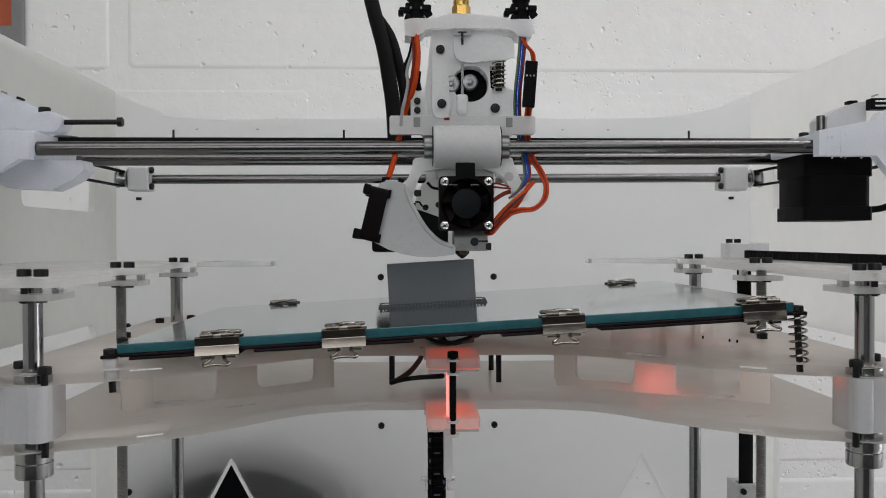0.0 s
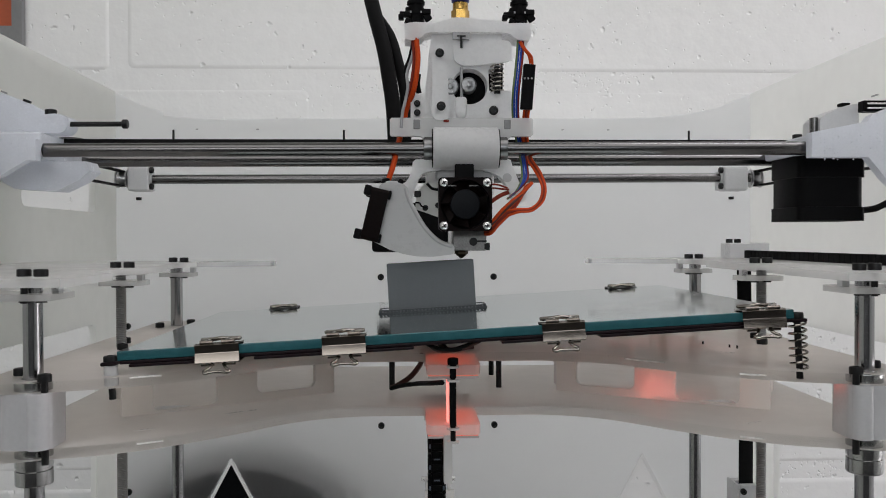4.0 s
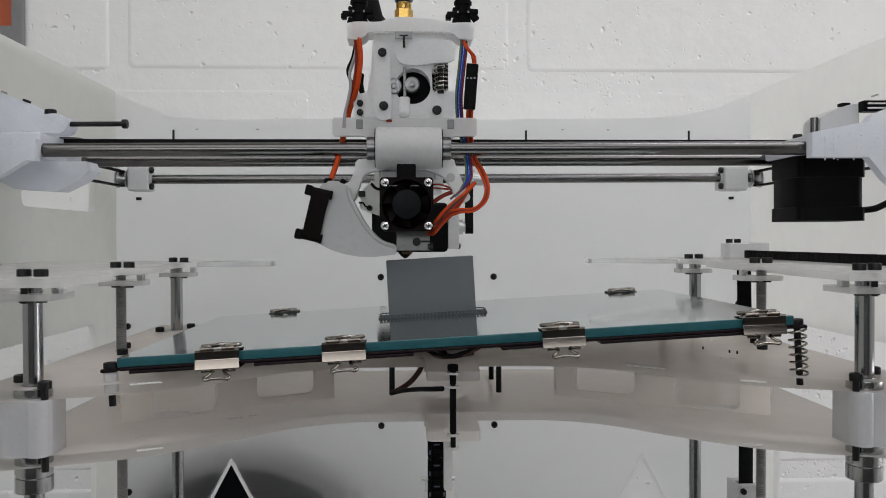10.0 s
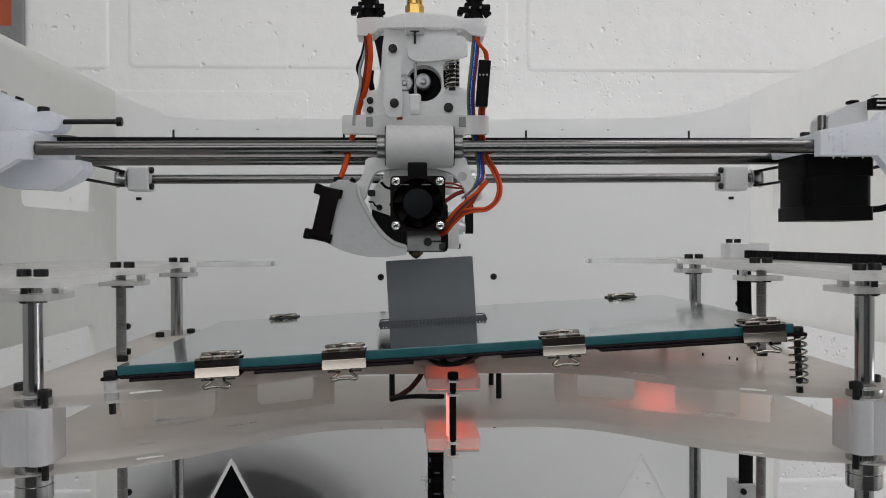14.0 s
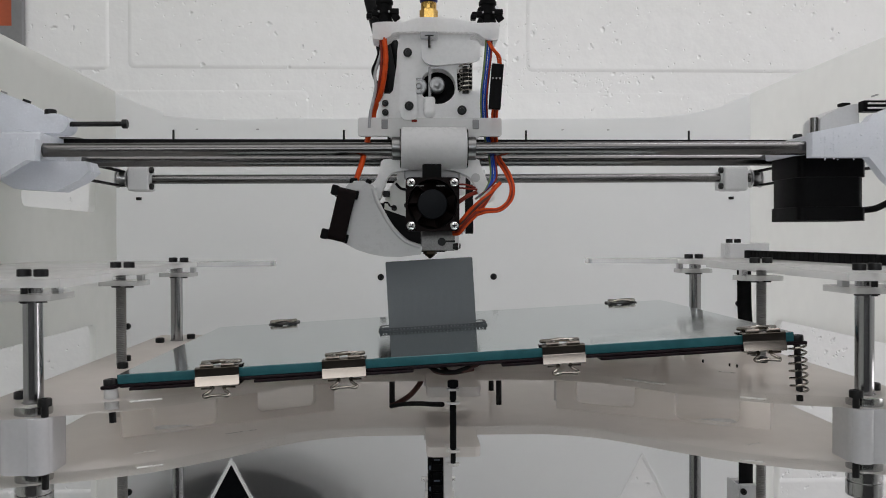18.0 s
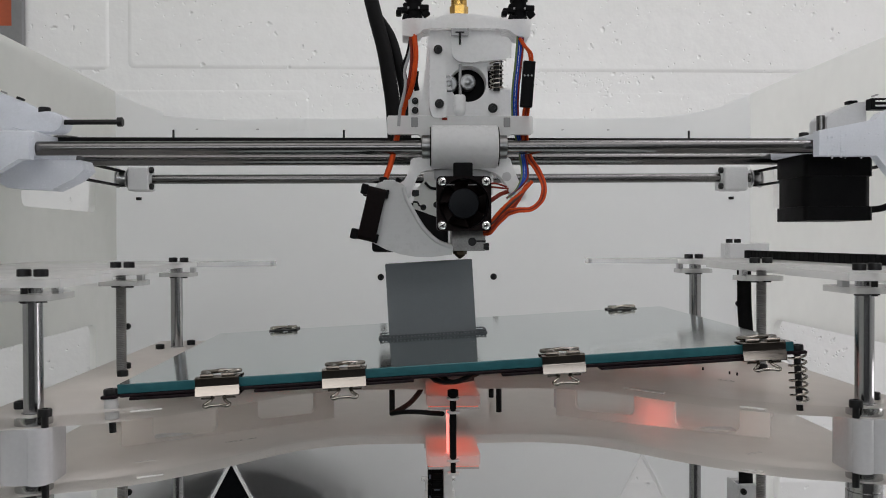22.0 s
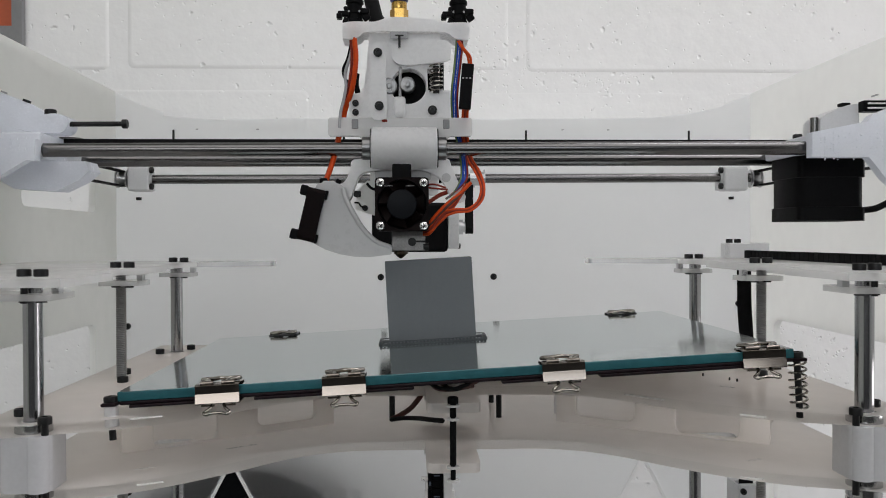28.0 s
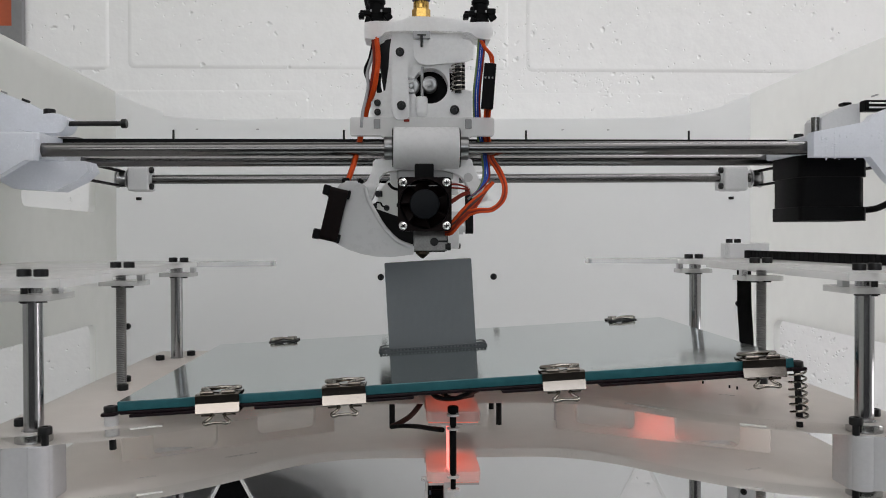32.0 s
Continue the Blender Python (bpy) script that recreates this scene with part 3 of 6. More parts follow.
def rear_drive():
    """The shaft across the back with its bearing blocks, pulleys, belts and motor."""
    d = thing("rear_shaft_drive", XC + 5, 745, -12, "steel shaft across the case back with toothed pulleys and belts", "drive shaft")
    bm = bmesh.new()
    rod(bm, (-252, 740, 52.4), (312, 740, 53.8), 4.0, 28)
    part("shaft", bm, STEEL, d)
    for sx, x in ((-1, -231), (1, 284.5)):
        bm = bmesh.new()
        box(bm, x - 9, x + (9 if sx < 0 else 12.5), 731, 750, 42, 63, 2.2)
        box(bm, x - 4, x + 4, 750, 769.4, 44, 61, 1.0)
        rod(bm, (x - 10.5 * sx, 740, 53), (x - 8.5 * sx, 740, 53), 5.4, 24)
        blk = part("bearing_block", bm, PRINTED, d)
        for bz in (46, 60):
            bm = bmesh.new()
            bolt(bm, (x - 9.2 * sx, 735.5, bz), (-sx, 0, 0), 2.75, 3)
            part("bolt", bm, OXIDE, blk)
        xp = x + (15 if sx < 0 else 22) * sx
        bm = bmesh.new()
        turned(bm, (xp - 5, 740, 53), (1, 0, 0), [(0, 8), (1, 8), (1.2, 6), (8.5, 6), (8.7, 8), (9.6, 8)], 28)
        part("pulley", bm, ALU, d)
        for z in (46.6, 59.2):
            bm = bmesh.new()
            box(bm, xp - 3, xp + 3, 310, 740, z - 0.65, z + 0.65, 0.2)
            part("belt", bm, RUBBER, d)
        bm = bmesh.new()
        bolt(bm, (x + 8 * sx, 760, 38), (0, 0, -1), 2.4, 2.5)
        part("bolt", bm, OXIDE, blk)
    bm = bmesh.new()
    box(bm, -32, 33, 724, 766, -10.8, 31.5, 3.0)
    mot = part("motor", bm, BLACK, d, "black stepper motor")
    bm = bmesh.new()
    rod(bm, (33, 745, 10.8), (56, 745, 10.8), 2.5, 18)
    part("motor_shaft", bm, STEEL, mot)
    bm = bmesh.new()
    box(bm, 33.2, 42.5, 722, 769.5, -8, 24, 1.0)
    part("motor_bracket", bm, PRINTED, d)
    for z, r in ((10.8, 6.5), (53.0, 8)):
        bm = bmesh.new()
        turned(bm, (42.8 if z < 20 else 53, 742.5 if z < 20 else 740, z), (1, 0, 0), [(0, r), (4, r), (4.2, r - 1.8), (12, r - 1.8), (12.2, r), (13, r)], 28)
        part("pulley", bm, ALU, d)
    bm = bmesh.new()
    for y in (735, 745.8):
        box(bm, 49, 55.5, y - 0.7, y + 0.7, 10, 53, 0.2)
    rod(bm, (49, 740.4, 10.8), (55.5, 740.4, 10.8), 6, 24)
    part("belt", bm, RUBBER, d)
    bm = bmesh.new()
    bolt(bm, (42.5, 745, -6), (1, 0, 0), 2.4, 2.5)
    part("bolt", bm, OXIDE, d)


def flat_cable():
    c = thing("flat_cable", 243, 600, -330, "ribbed black flat cable clamped behind the lifting screw", "cable")
    bm = bmesh.new()
    for i in range(48):
        y = 302 + 6 * i
        box(bm, 236.8, 239.2, y, y + 5.85, -15.2, -8.3, 0.5)
    box(bm, 237.4, 238.6, 300, 592, -15, -8.5)
    part("cable_run", bm, RUBBER, c)
    bm = bmesh.new()
    tube(bm, smooth_path([(242.6, 606, -18), (242.8, 606, -32), (243.2, 606, -52), (244.6, 606, -75), (244.6, 606.6, -110), (244.2, 606.8, -300)], 6), 5.3, 12, 0.26, side=(0, 1, 0))
    part("cable_drop", bm, RUBBER, c)
    bm = bmesh.new()
    box(bm, 227, 256, 593, 611, -17.4, -3.1, 1.2)
    blk = part("clamp_block", bm, NYLON, c, "white clamp block")
    for x in (229.5, 235.5):
        bm = bmesh.new()
        bolt(bm, (x, 600, -3.1), r=2.4, h=2.8)
        part("bolt", bm, OXIDE, blk)
    low = thing("cable_bracket", 247, 615, -494, "small white bracket on the case back for the flat cable", "bracket")
    bm = bmesh.new()
    box(bm, 246, 251, 613, 619, -494, -180, 0.8)
    box(bm, 235.4, 237.2, 599, 620, -198, -177.5, 0.7)
    box(bm, 237.4, 251, 599, 603.8, -198, -177.5, 1.0)
    box(bm, 235.6, 251, 613, 620, -197, -178, 0.8)
    part("arm", bm, PRINTED, low)
    bm = bmesh.new()
    bolt(bm, (239.4, 599, -182), (0, -1, 0), 2.2, 2.4)
    part("bolt", bm, OXIDE, low)


housing()
chain_bracket()
spool()
lift_columns()
rear_drive()
flat_cable()


# ---- lifting carriage: at its lowest place, as at the clip's end ----
UP_T, UP_B, LOW_T, LOW_B = -80.3, -84.9, -108.4, -113.0


LIGHTS = ((XC - 2.7, 397.2), (140.5, 464.5))
BLINKING, TAB_GLOWS = [], []


def carriage_outline(back_mid):
    half = [(200.5, 350), (186, 353), (168, 359), (148, 366), (128, 378), (106, 397), (84, 420), (68, 431), (50, 437), (36, 438)]
    side = arc_line(half, 4)
    right = [(XC + u, v) for u, v in side]
    left = [(XC - u, v) for u, v in side]
    tab = [(XC - 12.6, 438), (XC - 12.6, 397), (XC - 11.8, 394.4), (XC - 9.6, 393.2), (XC + 9.6, 393.2), (XC + 11.8, 394.4), (XC + 12.6, 397), (XC + 12.6, 438)]
    back = [(XC + 200.5, 622), (XC + 100, 622), (XC + 82, back_mid), (XC - 82, back_mid), (XC - 100, 622), (XC - 200.5, 622)]
    return left + tab + right[::-1] + back


def bed_carriage():
    c = thing("bed_carriage", XC, 475, LOW_B, "pair of white acrylic plates riding on four guide rods", "print bed carriage")
    xs = (XC - 180.2, XC + 180.2)
    shafts = [round_ring(x, y, 4.9) for x in xs for y in (366, 588.2)] + [round_ring(x, 476, 4.2) for x in xs]
    bm = bmesh.new()
    plate(bm, carriage_outline(600), shafts, UP_B, UP_T, flat_z)
    part("upper_plate", clear_sides(bm), [PLATE, CLEAR], c)
    bm = bmesh.new()
    holes = list(shafts)
    slot = arc_line([(130, 446), (134, 434), (143, 427), (151, 427), (155, 434), (156, 446), (150, 449), (136, 449)], 3)
    slot = [(141.5 + (u - 143) * 0.85, 449 + (v - 449) * 0.8) for u, v in slot]
    for s in (-1, 1):
        holes.append(mirror_loop(slot, s))
    for (x, y), w in zip(LIGHTS, (1.4, 4.9)):
        holes.append([(x - w, y - 3.2), (x + w, y - 3.2), (x + w, y + 3.2), (x - w, y + 3.2)])
    plate(bm, carriage_outline(580), holes, LOW_B, LOW_T, flat_z)
    low = part("lower_plate", clear_sides(bm), [PLATE, CLEAR], c)
    for s in (-1, 1):
        bm = bmesh.new()
        inner = [(141.5 + (u - 141.5) * 0.94, 441 + (v - 441) * 0.94) for u, v in slot]
        plate(bm, mirror_loop([(141.5 + (u - 141.5) * 0.995, 441 + (v - 441) * 0.995) for u, v in slot], s), [mirror_loop(inner, s)], LOW_B, LOW_T, flat_z)
        part("slot_edge", bm, CUT_EDGE, low, "sawn white edge of a slot")
    for x in xs:
        out = 1 if x > XC else -1
        for y in (366, 588.2):
            bm = bmesh.new()
            xa, xb = sorted((x - 10.6 * out, x + 11 * out))
            plate(bm, round_rect(xa, xb, y - 11.5, y + 11.5, 5.5, 6), [round_ring(x, y, 7.7)], LOW_T + 0.05, UP_B - 0.05, flat_z)
            plate(bm, round_ring(x - 5.4 * out, y - 8.4, 4.6, 24), [], LOW_T + 0.1, UP_B - 0.1, flat_z)
            part("bearing_holder", bm, HOLDER, c)
            bm = bmesh.new()
            lo = -125.0
            prof = [(0, 5.2), (0, 7.3), (0.5, 7.6), (6.2, 7.6), (6.4, 7.0), (7.4, 7.0), (7.6, 7.6), (43.5, 7.6), (44, 7.3), (44, 5.2)]
            turned(bm, (x, y, lo), (0, 0, 1), prof, 32)
            part("bearing", bm, RACE, c)
            for bx, by in (((9.6 * out, 9.5), (-8 * out, -8)) if y < 400 else ((8 * out, -12), (-7 * out, 10))):
                bm = bmesh.new()
                bolt(bm, (x + bx, y + by, UP_T), r=2.9, h=3.2)
                rod(bm, (x + bx, y + by, LOW_B - 2), (x + bx, y + by, UP_T), 1.5, 10)
                part("bolt", bm, OXIDE, c)
        bm = bmesh.new()
        turned(bm, (x, 476, LOW_T + 0.05), (0, 0, 1), [(0, 3.2), (0, 6.6), (23.3, 6.6), (23.3, 3.2)], 28)
        part("screw_nut", bm, PLATE, c)
        for bx, by in ((-5.3 * out, -14), (2.3 * out, 14)):
            bm = bmesh.new()
            bolt(bm, (x + bx, 476 + by, UP_T), r=2.9, h=3.2)
            part("bolt", bm, OXIDE, c)
    for x, y in ((XC + 68, 505), (XC + 150, 575), (XC - 150, 575)):
        bm = bmesh.new()
        rod(bm, (x, y, LOW_T), (x, y, UP_B), 2.0, 14)
        part("standoff", bm, NYLON, c)
    for x, y in ((-10.4, 494), (52, 494), (52, 540)):
        bm = bmesh.new()
        rod(bm, (x, y, LOW_T), (x, y, UP_B), 1.65, 12)
        part("standoff", bm, OXIDE, c)
    # middle bolt with its nuts
    bm = bmesh.new()
    bolt(bm, (XC - 0.8, 385, UP_T + 1.6), r=2.5, h=3.0)
    rod(bm, (XC - 0.8, 385, LOW_T + 1.6), (XC - 0.8, 385, UP_B - 1.6), 1.5, 14)
    rod(bm, (XC - 0.8, 385, LOW_B - 1.8), (XC - 0.8, 385, UP_T + 1.6), 1.2, 12)
    part("middle_bolt", bm, BLACK, c)
    bm = bmesh.new()
    rod(bm, (XC - 0.8, 385, UP_B + 0.2), (XC - 0.8, 385, UP_T + 1.5), 1.5, 20)
    part("sleeve", bm, BLACK, c)
    for z in (UP_T + 0.05, UP_B - 1.5, LOW_T + 0.05, LOW_B - 1.5):
        bm = bmesh.new()
        turned(bm, (XC - 0.8, 385, z), (0, 0, 1), [(0, 2.9), (0.9, 2.9)], 20)
        part("washer", bm, OPAQUE, c)
    # blinking red lights, sunk when dark into hiding wells added under the lower plate
    for (x, y), tall, glow, shade, w in zip(LIGHTS, (20.5, 9.4), (LED, LED_SOFT), (OPAQUE, OPAQUE), (0.55, 4)):
        bm = bmesh.new()
        deep = tall + 1.2
        for xa, xb, ya, yb, za, zb in ((x - w - 1.4, x - w - 0.7, y - 3.9, y + 3.9, -deep, 0), (x + w + 0.7, x + w + 1.4, y - 3.9, y + 3.9, -deep, 0),
                                       (x - w - 0.7, x + w + 0.7, y - 3.9, y - 3.2, -deep, 0), (x - w - 0.7, x + w + 0.7, y + 3.2, y + 3.9, -deep, 0),
                                       (x - w - 1.4, x + w + 1.4, y - 3.9, y + 3.9, -deep - 1, -deep)):
            box(bm, xa, xb, ya, yb, LOW_B - 0.02 + za, LOW_B - 0.02 + zb)
        part("light_socket", bm, shade, c)
        bm = bmesh.new()
        box(bm, x - w, x + w, y - 2.5, y + 2.5, LOW_T + 1, LOW_T + 1 + tall, 0.3)
        led = part("led", bm, glow, c, "red indicator light that blinks as it works")
        bm = bmesh.new()
        box(bm, x - w - 0.6, x + w + 0.6, y - 3.1, y + 3.1, LOW_T + 1.05 + tall, LOW_T + 1.7 + tall, 0.2)
        part("cap", bm, OPAQUE, led)
        BLINKING.append((led, tall + 6.2, 0.3 if glow is LED else 0.5))
    # red glow sheet added under each plate's tab; backs into a sleeve when dark
    for z in (UP_B - 2.4, LOW_B - 2.4):
        bm = bmesh.new()
        for xa, xb, za, zb in ((XC - 13, XC - 12, 0.55, 1.75), (XC + 12, XC + 13, 0.55, 1.75), (XC - 13, XC + 13, 0, 0.5), (XC - 13, XC + 13, 1.8, 2.3)):
            box(bm, xa, xb, 438, 477, z + za, z + zb)
        box(bm, XC - 12, XC + 12, 476, 477, z + 0.55, z + 1.75)
        part("light_sleeve", bm, OPAQUE, c)
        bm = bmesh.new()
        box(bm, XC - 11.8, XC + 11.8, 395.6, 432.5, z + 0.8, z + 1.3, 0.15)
        strip = part("led_strip", bm, GLOW, c, "flat red glow sheet added to light the plate's tab from below")
        bm = bmesh.new()
        box(bm, XC - 11.9, XC + 11.9, 394.7, 395.5, z + 0.65, z + 1.65, 0.1)
        part("cap", bm, OPAQUE, strip)
        TAB_GLOWS.append(strip)
    # slanting webs between the plates, each with two windows
    for s in (-1, 1):
        foot, far = Vector((XC + 63.5 * s, 481.3, 0)), Vector((XC + 161.4 * s, 420.2, 0))
        along = (far - foot).normalized()
        back = Vector((-along.y * s, along.x * s, 0))

        def on_web(u, v, d):
            return foot + along * u + back * d + Vector((0, 0, v))
        bm = bmesh.new()
        panes = [round_rect(u0, u1, LOW_T + rim, UP_B - 3.2, 3.5) for u0, u1, rim in ((11.3, 45.5, 4.5), (67.3, 100.6, 1.2))]
        plate(bm, round_rect(0, 115.4, LOW_T + 0.05, UP_B - 0.05, 0.4, 1), panes, 0, 3.2, on_web)
        web = part("web", bm, WEB, c, "slanting acrylic web with two windows")
        bm = bmesh.new()
        plate(bm, [(-0.25, LOW_T + 0.2), (-0.02, LOW_T + 0.2), (-0.02, UP_B - 0.2), (-0.25, UP_B - 0.2)], [], -0.1, 3.3, on_web)
        part("cut_end", bm, CUT_EDGE, web, "bright sawn end of the web")
    # tab ends in slots of the plates, and painted pale glints on sawn edges
    for z, spots in ((LOW_T, ((-145.8, 389.9, -137.8, 394.7), (-137.1, 365.6, -127.5, 370.6), (124.2, 365.1, 133, 360.9), (137.5, 390.5, 145.5, 394), (-112.3, 426.1, -98.8, 435.4))),
                     (UP_T, ((85.3, 412.1, 100, 396.7), (139.7, 432, 145.4, 426.1), (123.1, 362.3, 132.1, 356.6), (-140.1, 366.8, -128.4, 372.6)))):
        for u0, v0, u1, v1 in spots:
            a, b = Vector((XC + u0, v0, 0)), Vector((XC + u1, v1, 0))
            side_way = (b - a).normalized().cross(Vector((0, 0, 1))) * 0.9
            bm = bmesh.new()
            plate(bm, [(p.x, p.y) for p in (a - side_way, b - side_way, b + side_way, a + side_way)], [], z - 0.4, z + 0.12, flat_z)
            part("tab", bm, TAB_GLINT, c)
    for x, y in ((171.9, 448.8), (174.4, 444.6), (162.7, 463.9)):
        bm = bmesh.new()
        rod(bm, (x, y, UP_T), (x, y, UP_T + 1.6), 0.5, 10)
        part("pin", bm, OXIDE, c)
    # leads that run to the indicator
    bm = bmesh.new()
    tube(bm, smooth_path([(XC - 5.4, 391, -87.9), (10, 408, -91), (4.2, 430, -94.9), (-4, 458, -100.6), (-10.6, 480, -106)], 6), 1.2, 8)
    part("lead", bm, RUBBER, c)
    bm = bmesh.new()
    tube(bm, smooth_path([(-10.6, 481, -106), (-6, 479, -103.6), (0, 475, -99), (4, 472, -94), (6.2, 470, -90), (7, 469, -85)], 6), 1.5, 8)
    part("lead", bm, BROWN, c)
    # chain of links under the middle tab
    ch = thing("cable_chain", 12.7, 405, -235, "black plastic cable chain hanging under the bed carriage", "cable chain")
    for i in range(12):
        z = LOW_B - 0.6 - 10 * i
        bm = bmesh.new()
        box(bm, 8.4, 10.2, 402, 409, z - 9.6, z - 0.4, 0.6)
        box(bm, 15.2, 17.0, 402, 409, z - 9.6, z - 0.4, 0.6)
        box(bm, 10, 15.4, 402.4, 404, z - 8.2, z - 5.6, 0.4)
        box(bm, 10, 15.4, 404.8, 408.2, z - 9.6, z, 0.4)
        box(bm, 10.6, 14.8, 401.9, 402.6, z - 3.4, z - 2.2, 0.2)
        link = part("link", bm, BLACK, ch)
        bm = bmesh.new()
        for x in (9.4, 15.9):
            box(bm, x - 0.45, x + 0.45, 401.6, 402.2, z - 7.6, z - 5.6, 0.2)
        box(bm, 11.2, 14.2, 401.5, 402, z - 3.1, z - 2.5, 0.15)
        part("pin", bm, SLATE, link)
    return [c, ch]


def round_ring(x, y, r, n=20):
    return [(x + r * math.cos(6.28318 * i / n), y + r * math.sin(6.28318 * i / n)) for i in range(n)]


def mirror_loop(loop, s):
    return [(XC + s * u, v) for u, v in loop]


# ---- the tilted bed: its own space has its origin at the middle of the mirror's upper face ----
TILT = 3.15
BED = pose(22.4 * MM, 474 * MM, EYE - 61.7 * MM, 0, -TILT, 0)
GLASS = 4.3


def spot(x, y, z=0.0, rz=0.0):
    return BED @ pose(x * MM, y * MM, z * MM, 0, 0, rz)


def heated_bed():
    b = local_thing("heated_bed", spot(0, 0, -GLASS), "dark heater board on corner screws and springs", "heated bed")
    bm = bmesh.new()
    box(bm, -149, 150, -101.5, 101.5, -1.5, -0.05, 0.4)
    part("heater_board", bm, PCB, b)
    bm = bmesh.new()
    for xa, xb in ((-145, -111), (-91, -60), (-50, -21), (18, 42), (62, 130)):
        box(bm, xa, xb, -101.8, -92, -2.9, -1.55, 0.4)
    box(bm, -144, 146, -90, 99, -2.7, -1.55, 0.4)
    part("insulation", bm, PCB, b)
    for x, y, long_spring in ((-153.2, -100, 0), (152, -99, 1), (-151, 99, 0), (151, 99, 1)):
        bm = bmesh.new()
        box(bm, x - 3.4, x + 3.4, y - 3.4, y + 3.4, -1.6, 0, 0.5)
        part("corner_tab", bm, PCB, b)
        bm = bmesh.new()
        bolt(bm, (x, y, 0), r=2.9, h=2.6)
        part("bolt", bm, OXIDE, b)
        drop = -24.5 if long_spring else -12.5
        bm = bmesh.new()
        rod(bm, (x, y, drop - 4), (x, y, -1.6), 1.5, 12)
        part("corner_screw", bm, OXIDE, b)
        bm = bmesh.new()
        if long_spring:
            spring(bm, (x, y, drop + 1.0), (x, y, -1.8), 3.7, 0.55, 6.5)
            part("spring", bm, CHROME, b, "coiled steel levelling spring")
        else:
            rod(bm, (x, y, drop + 2), (x, y, -1.8), 3.0, 20)
            part("spacer", bm, NYLON, b)
    bm = bmesh.new()
    tube(bm, smooth_path([(-10, -60, -4), (-8, -80, -5.2), (-1, -92, -5.6), (3, -95, -4), (8, -91, -3)], 6), 0.7, 8)
    tube(bm, smooth_path([(-14, -62, -5), (-11, -84, -6), (-4, -93, -5.6), (6, -90, -5)], 6), 0.9, 8)
    part("heater_lead", bm, BROWN, b)
    bm = bmesh.new()
    tube(bm, smooth_path([(-8, -70, -4), (-5, -90, -5.8), (1, -94, -4.6), (7, -89, -3)], 6), 0.9, 8)
    tube(bm, smooth_path([(-16, -72, -4), (-10, -92, -4.4), (-4, -97, -4.6), (2, -96, -3.4), (9, -88, -2.8)], 6), 0.9, 8)
    part("heater_lead", bm, RUBBER, b)
    return b


def mirror_sheet():
    g = local_thing("mirror_sheet", spot(0, 0, -GLASS), "square-cut mirror sheet with a teal glass edge", "mirror")
    bm = bmesh.new()
    box(bm, -150, 150, -101, 101, 0, GLASS - 0.02, 0.35, seg=1)
    for f in bm.faces:
        if f.normal.z > 0.9:
            f.material_index = 1
    part("glass", bm, [GLASS_EDGE, MIRROR], g)
    return g


def binder_clip(m, label, sheet):
    """Spring-steel body wrapped round the bed edge, with two wire handles. Its mouth points along +y."""
    c = local_thing("binder_clip", m, label, "binder clip", "binder clips on the bed edge")
    w, t = 9.5, 0.45
    # section of the bent sheet, (y, z), from the upper lip round the spine to the lower lip
    sec = [(9.8, 0.5), (3.0, 0.95), (-1.8, 1.1), (-2.7, 0.5), (-2.5, -2.7), (-2.7, -3.1), (-3.7, -6.9), (-3.0, -7.5), (3.0, -7.5), (9.8, -7.2)]
    bm = bmesh.new()
    inner = []
    for i, (y, z) in enumerate(sec):
        a, b = sec[max(i - 1, 0)], sec[min(i + 1, len(sec) - 1)]
        d = Vector((b[0] - a[0], b[1] - a[1])).normalized()
        inner.append((y - d.y * t, z + d.x * t))
    rows = []
    for x in (-w, w):
        rows.append([[bm.verts.new((x, y, z)) for y, z in sec], [bm.verts.new((x, y, z)) for y, z in inner]])
    n = len(sec)
    for k in range(2):
        for i in range(n - 1):
            bm.faces.new((rows[0][k][i], rows[0][k][i + 1], rows[1][k][i + 1], rows[1][k][i]))
    for s in rows:
        for i in range(n - 1):
            bm.faces.new((s[0][i], s[0][i + 1], s[1][i + 1], s[1][i]))
    for i in (0, n - 1):
        bm.faces.new((rows[0][0][i], rows[1][0][i], rows[1][1][i], rows[0][1][i]))
    for z, up in ((1.1, 1), (-7.5, -1)):
        for x in (-4.6, 4.6):
            rod(bm, (x - 2.8, -1.0, z + 0.4 * up), (x + 2.8, -1.0, z + 0.4 * up), 0.95, 12)
    part("body", bm, sheet, c)
    bm = bmesh.new()
    pts = [(-3.6, -1.0, 1.6), (-4.2, 2, 1.9), (-6.6, 5.4, 2.0), (-8.2, 7.4, 1.9), (-6.6, 9.6, 1.7), (-3.0, 8.2, 1.9), (0, 7.4, 2.3), (3.0, 8.2, 1.9), (6.6, 9.6, 1.7), (8.2, 7.4, 1.9), (6.6, 5.4, 2.0), (4.2, 2, 1.9), (3.6, -1.0, 1.6)]
    tube(bm, smooth_path(pts, 5), 0.95, 8)
    part("upper_handle", bm, CHROME, c)
    bm = bmesh.new()
    pts = [(-2.8, -1.0, -7.9), (-2.9, -2.4, -8.9), (-4.2, -3.8, -9.9), (-5.6, -5.2, -10.6), (-4.6, -6.4, -11.2), (-2.0, -5.6, -10.9), (2.0, -5.6, -10.9), (4.6, -6.4, -11.2), (5.6, -5.2, -10.6), (4.2, -3.8, -9.9), (2.9, -2.4, -8.9), (2.8, -1.0, -7.9)]
    tube(bm, smooth_path(pts, 5), 0.7, 8)
    part("lower_handle", bm, CHROME, c)
    return c


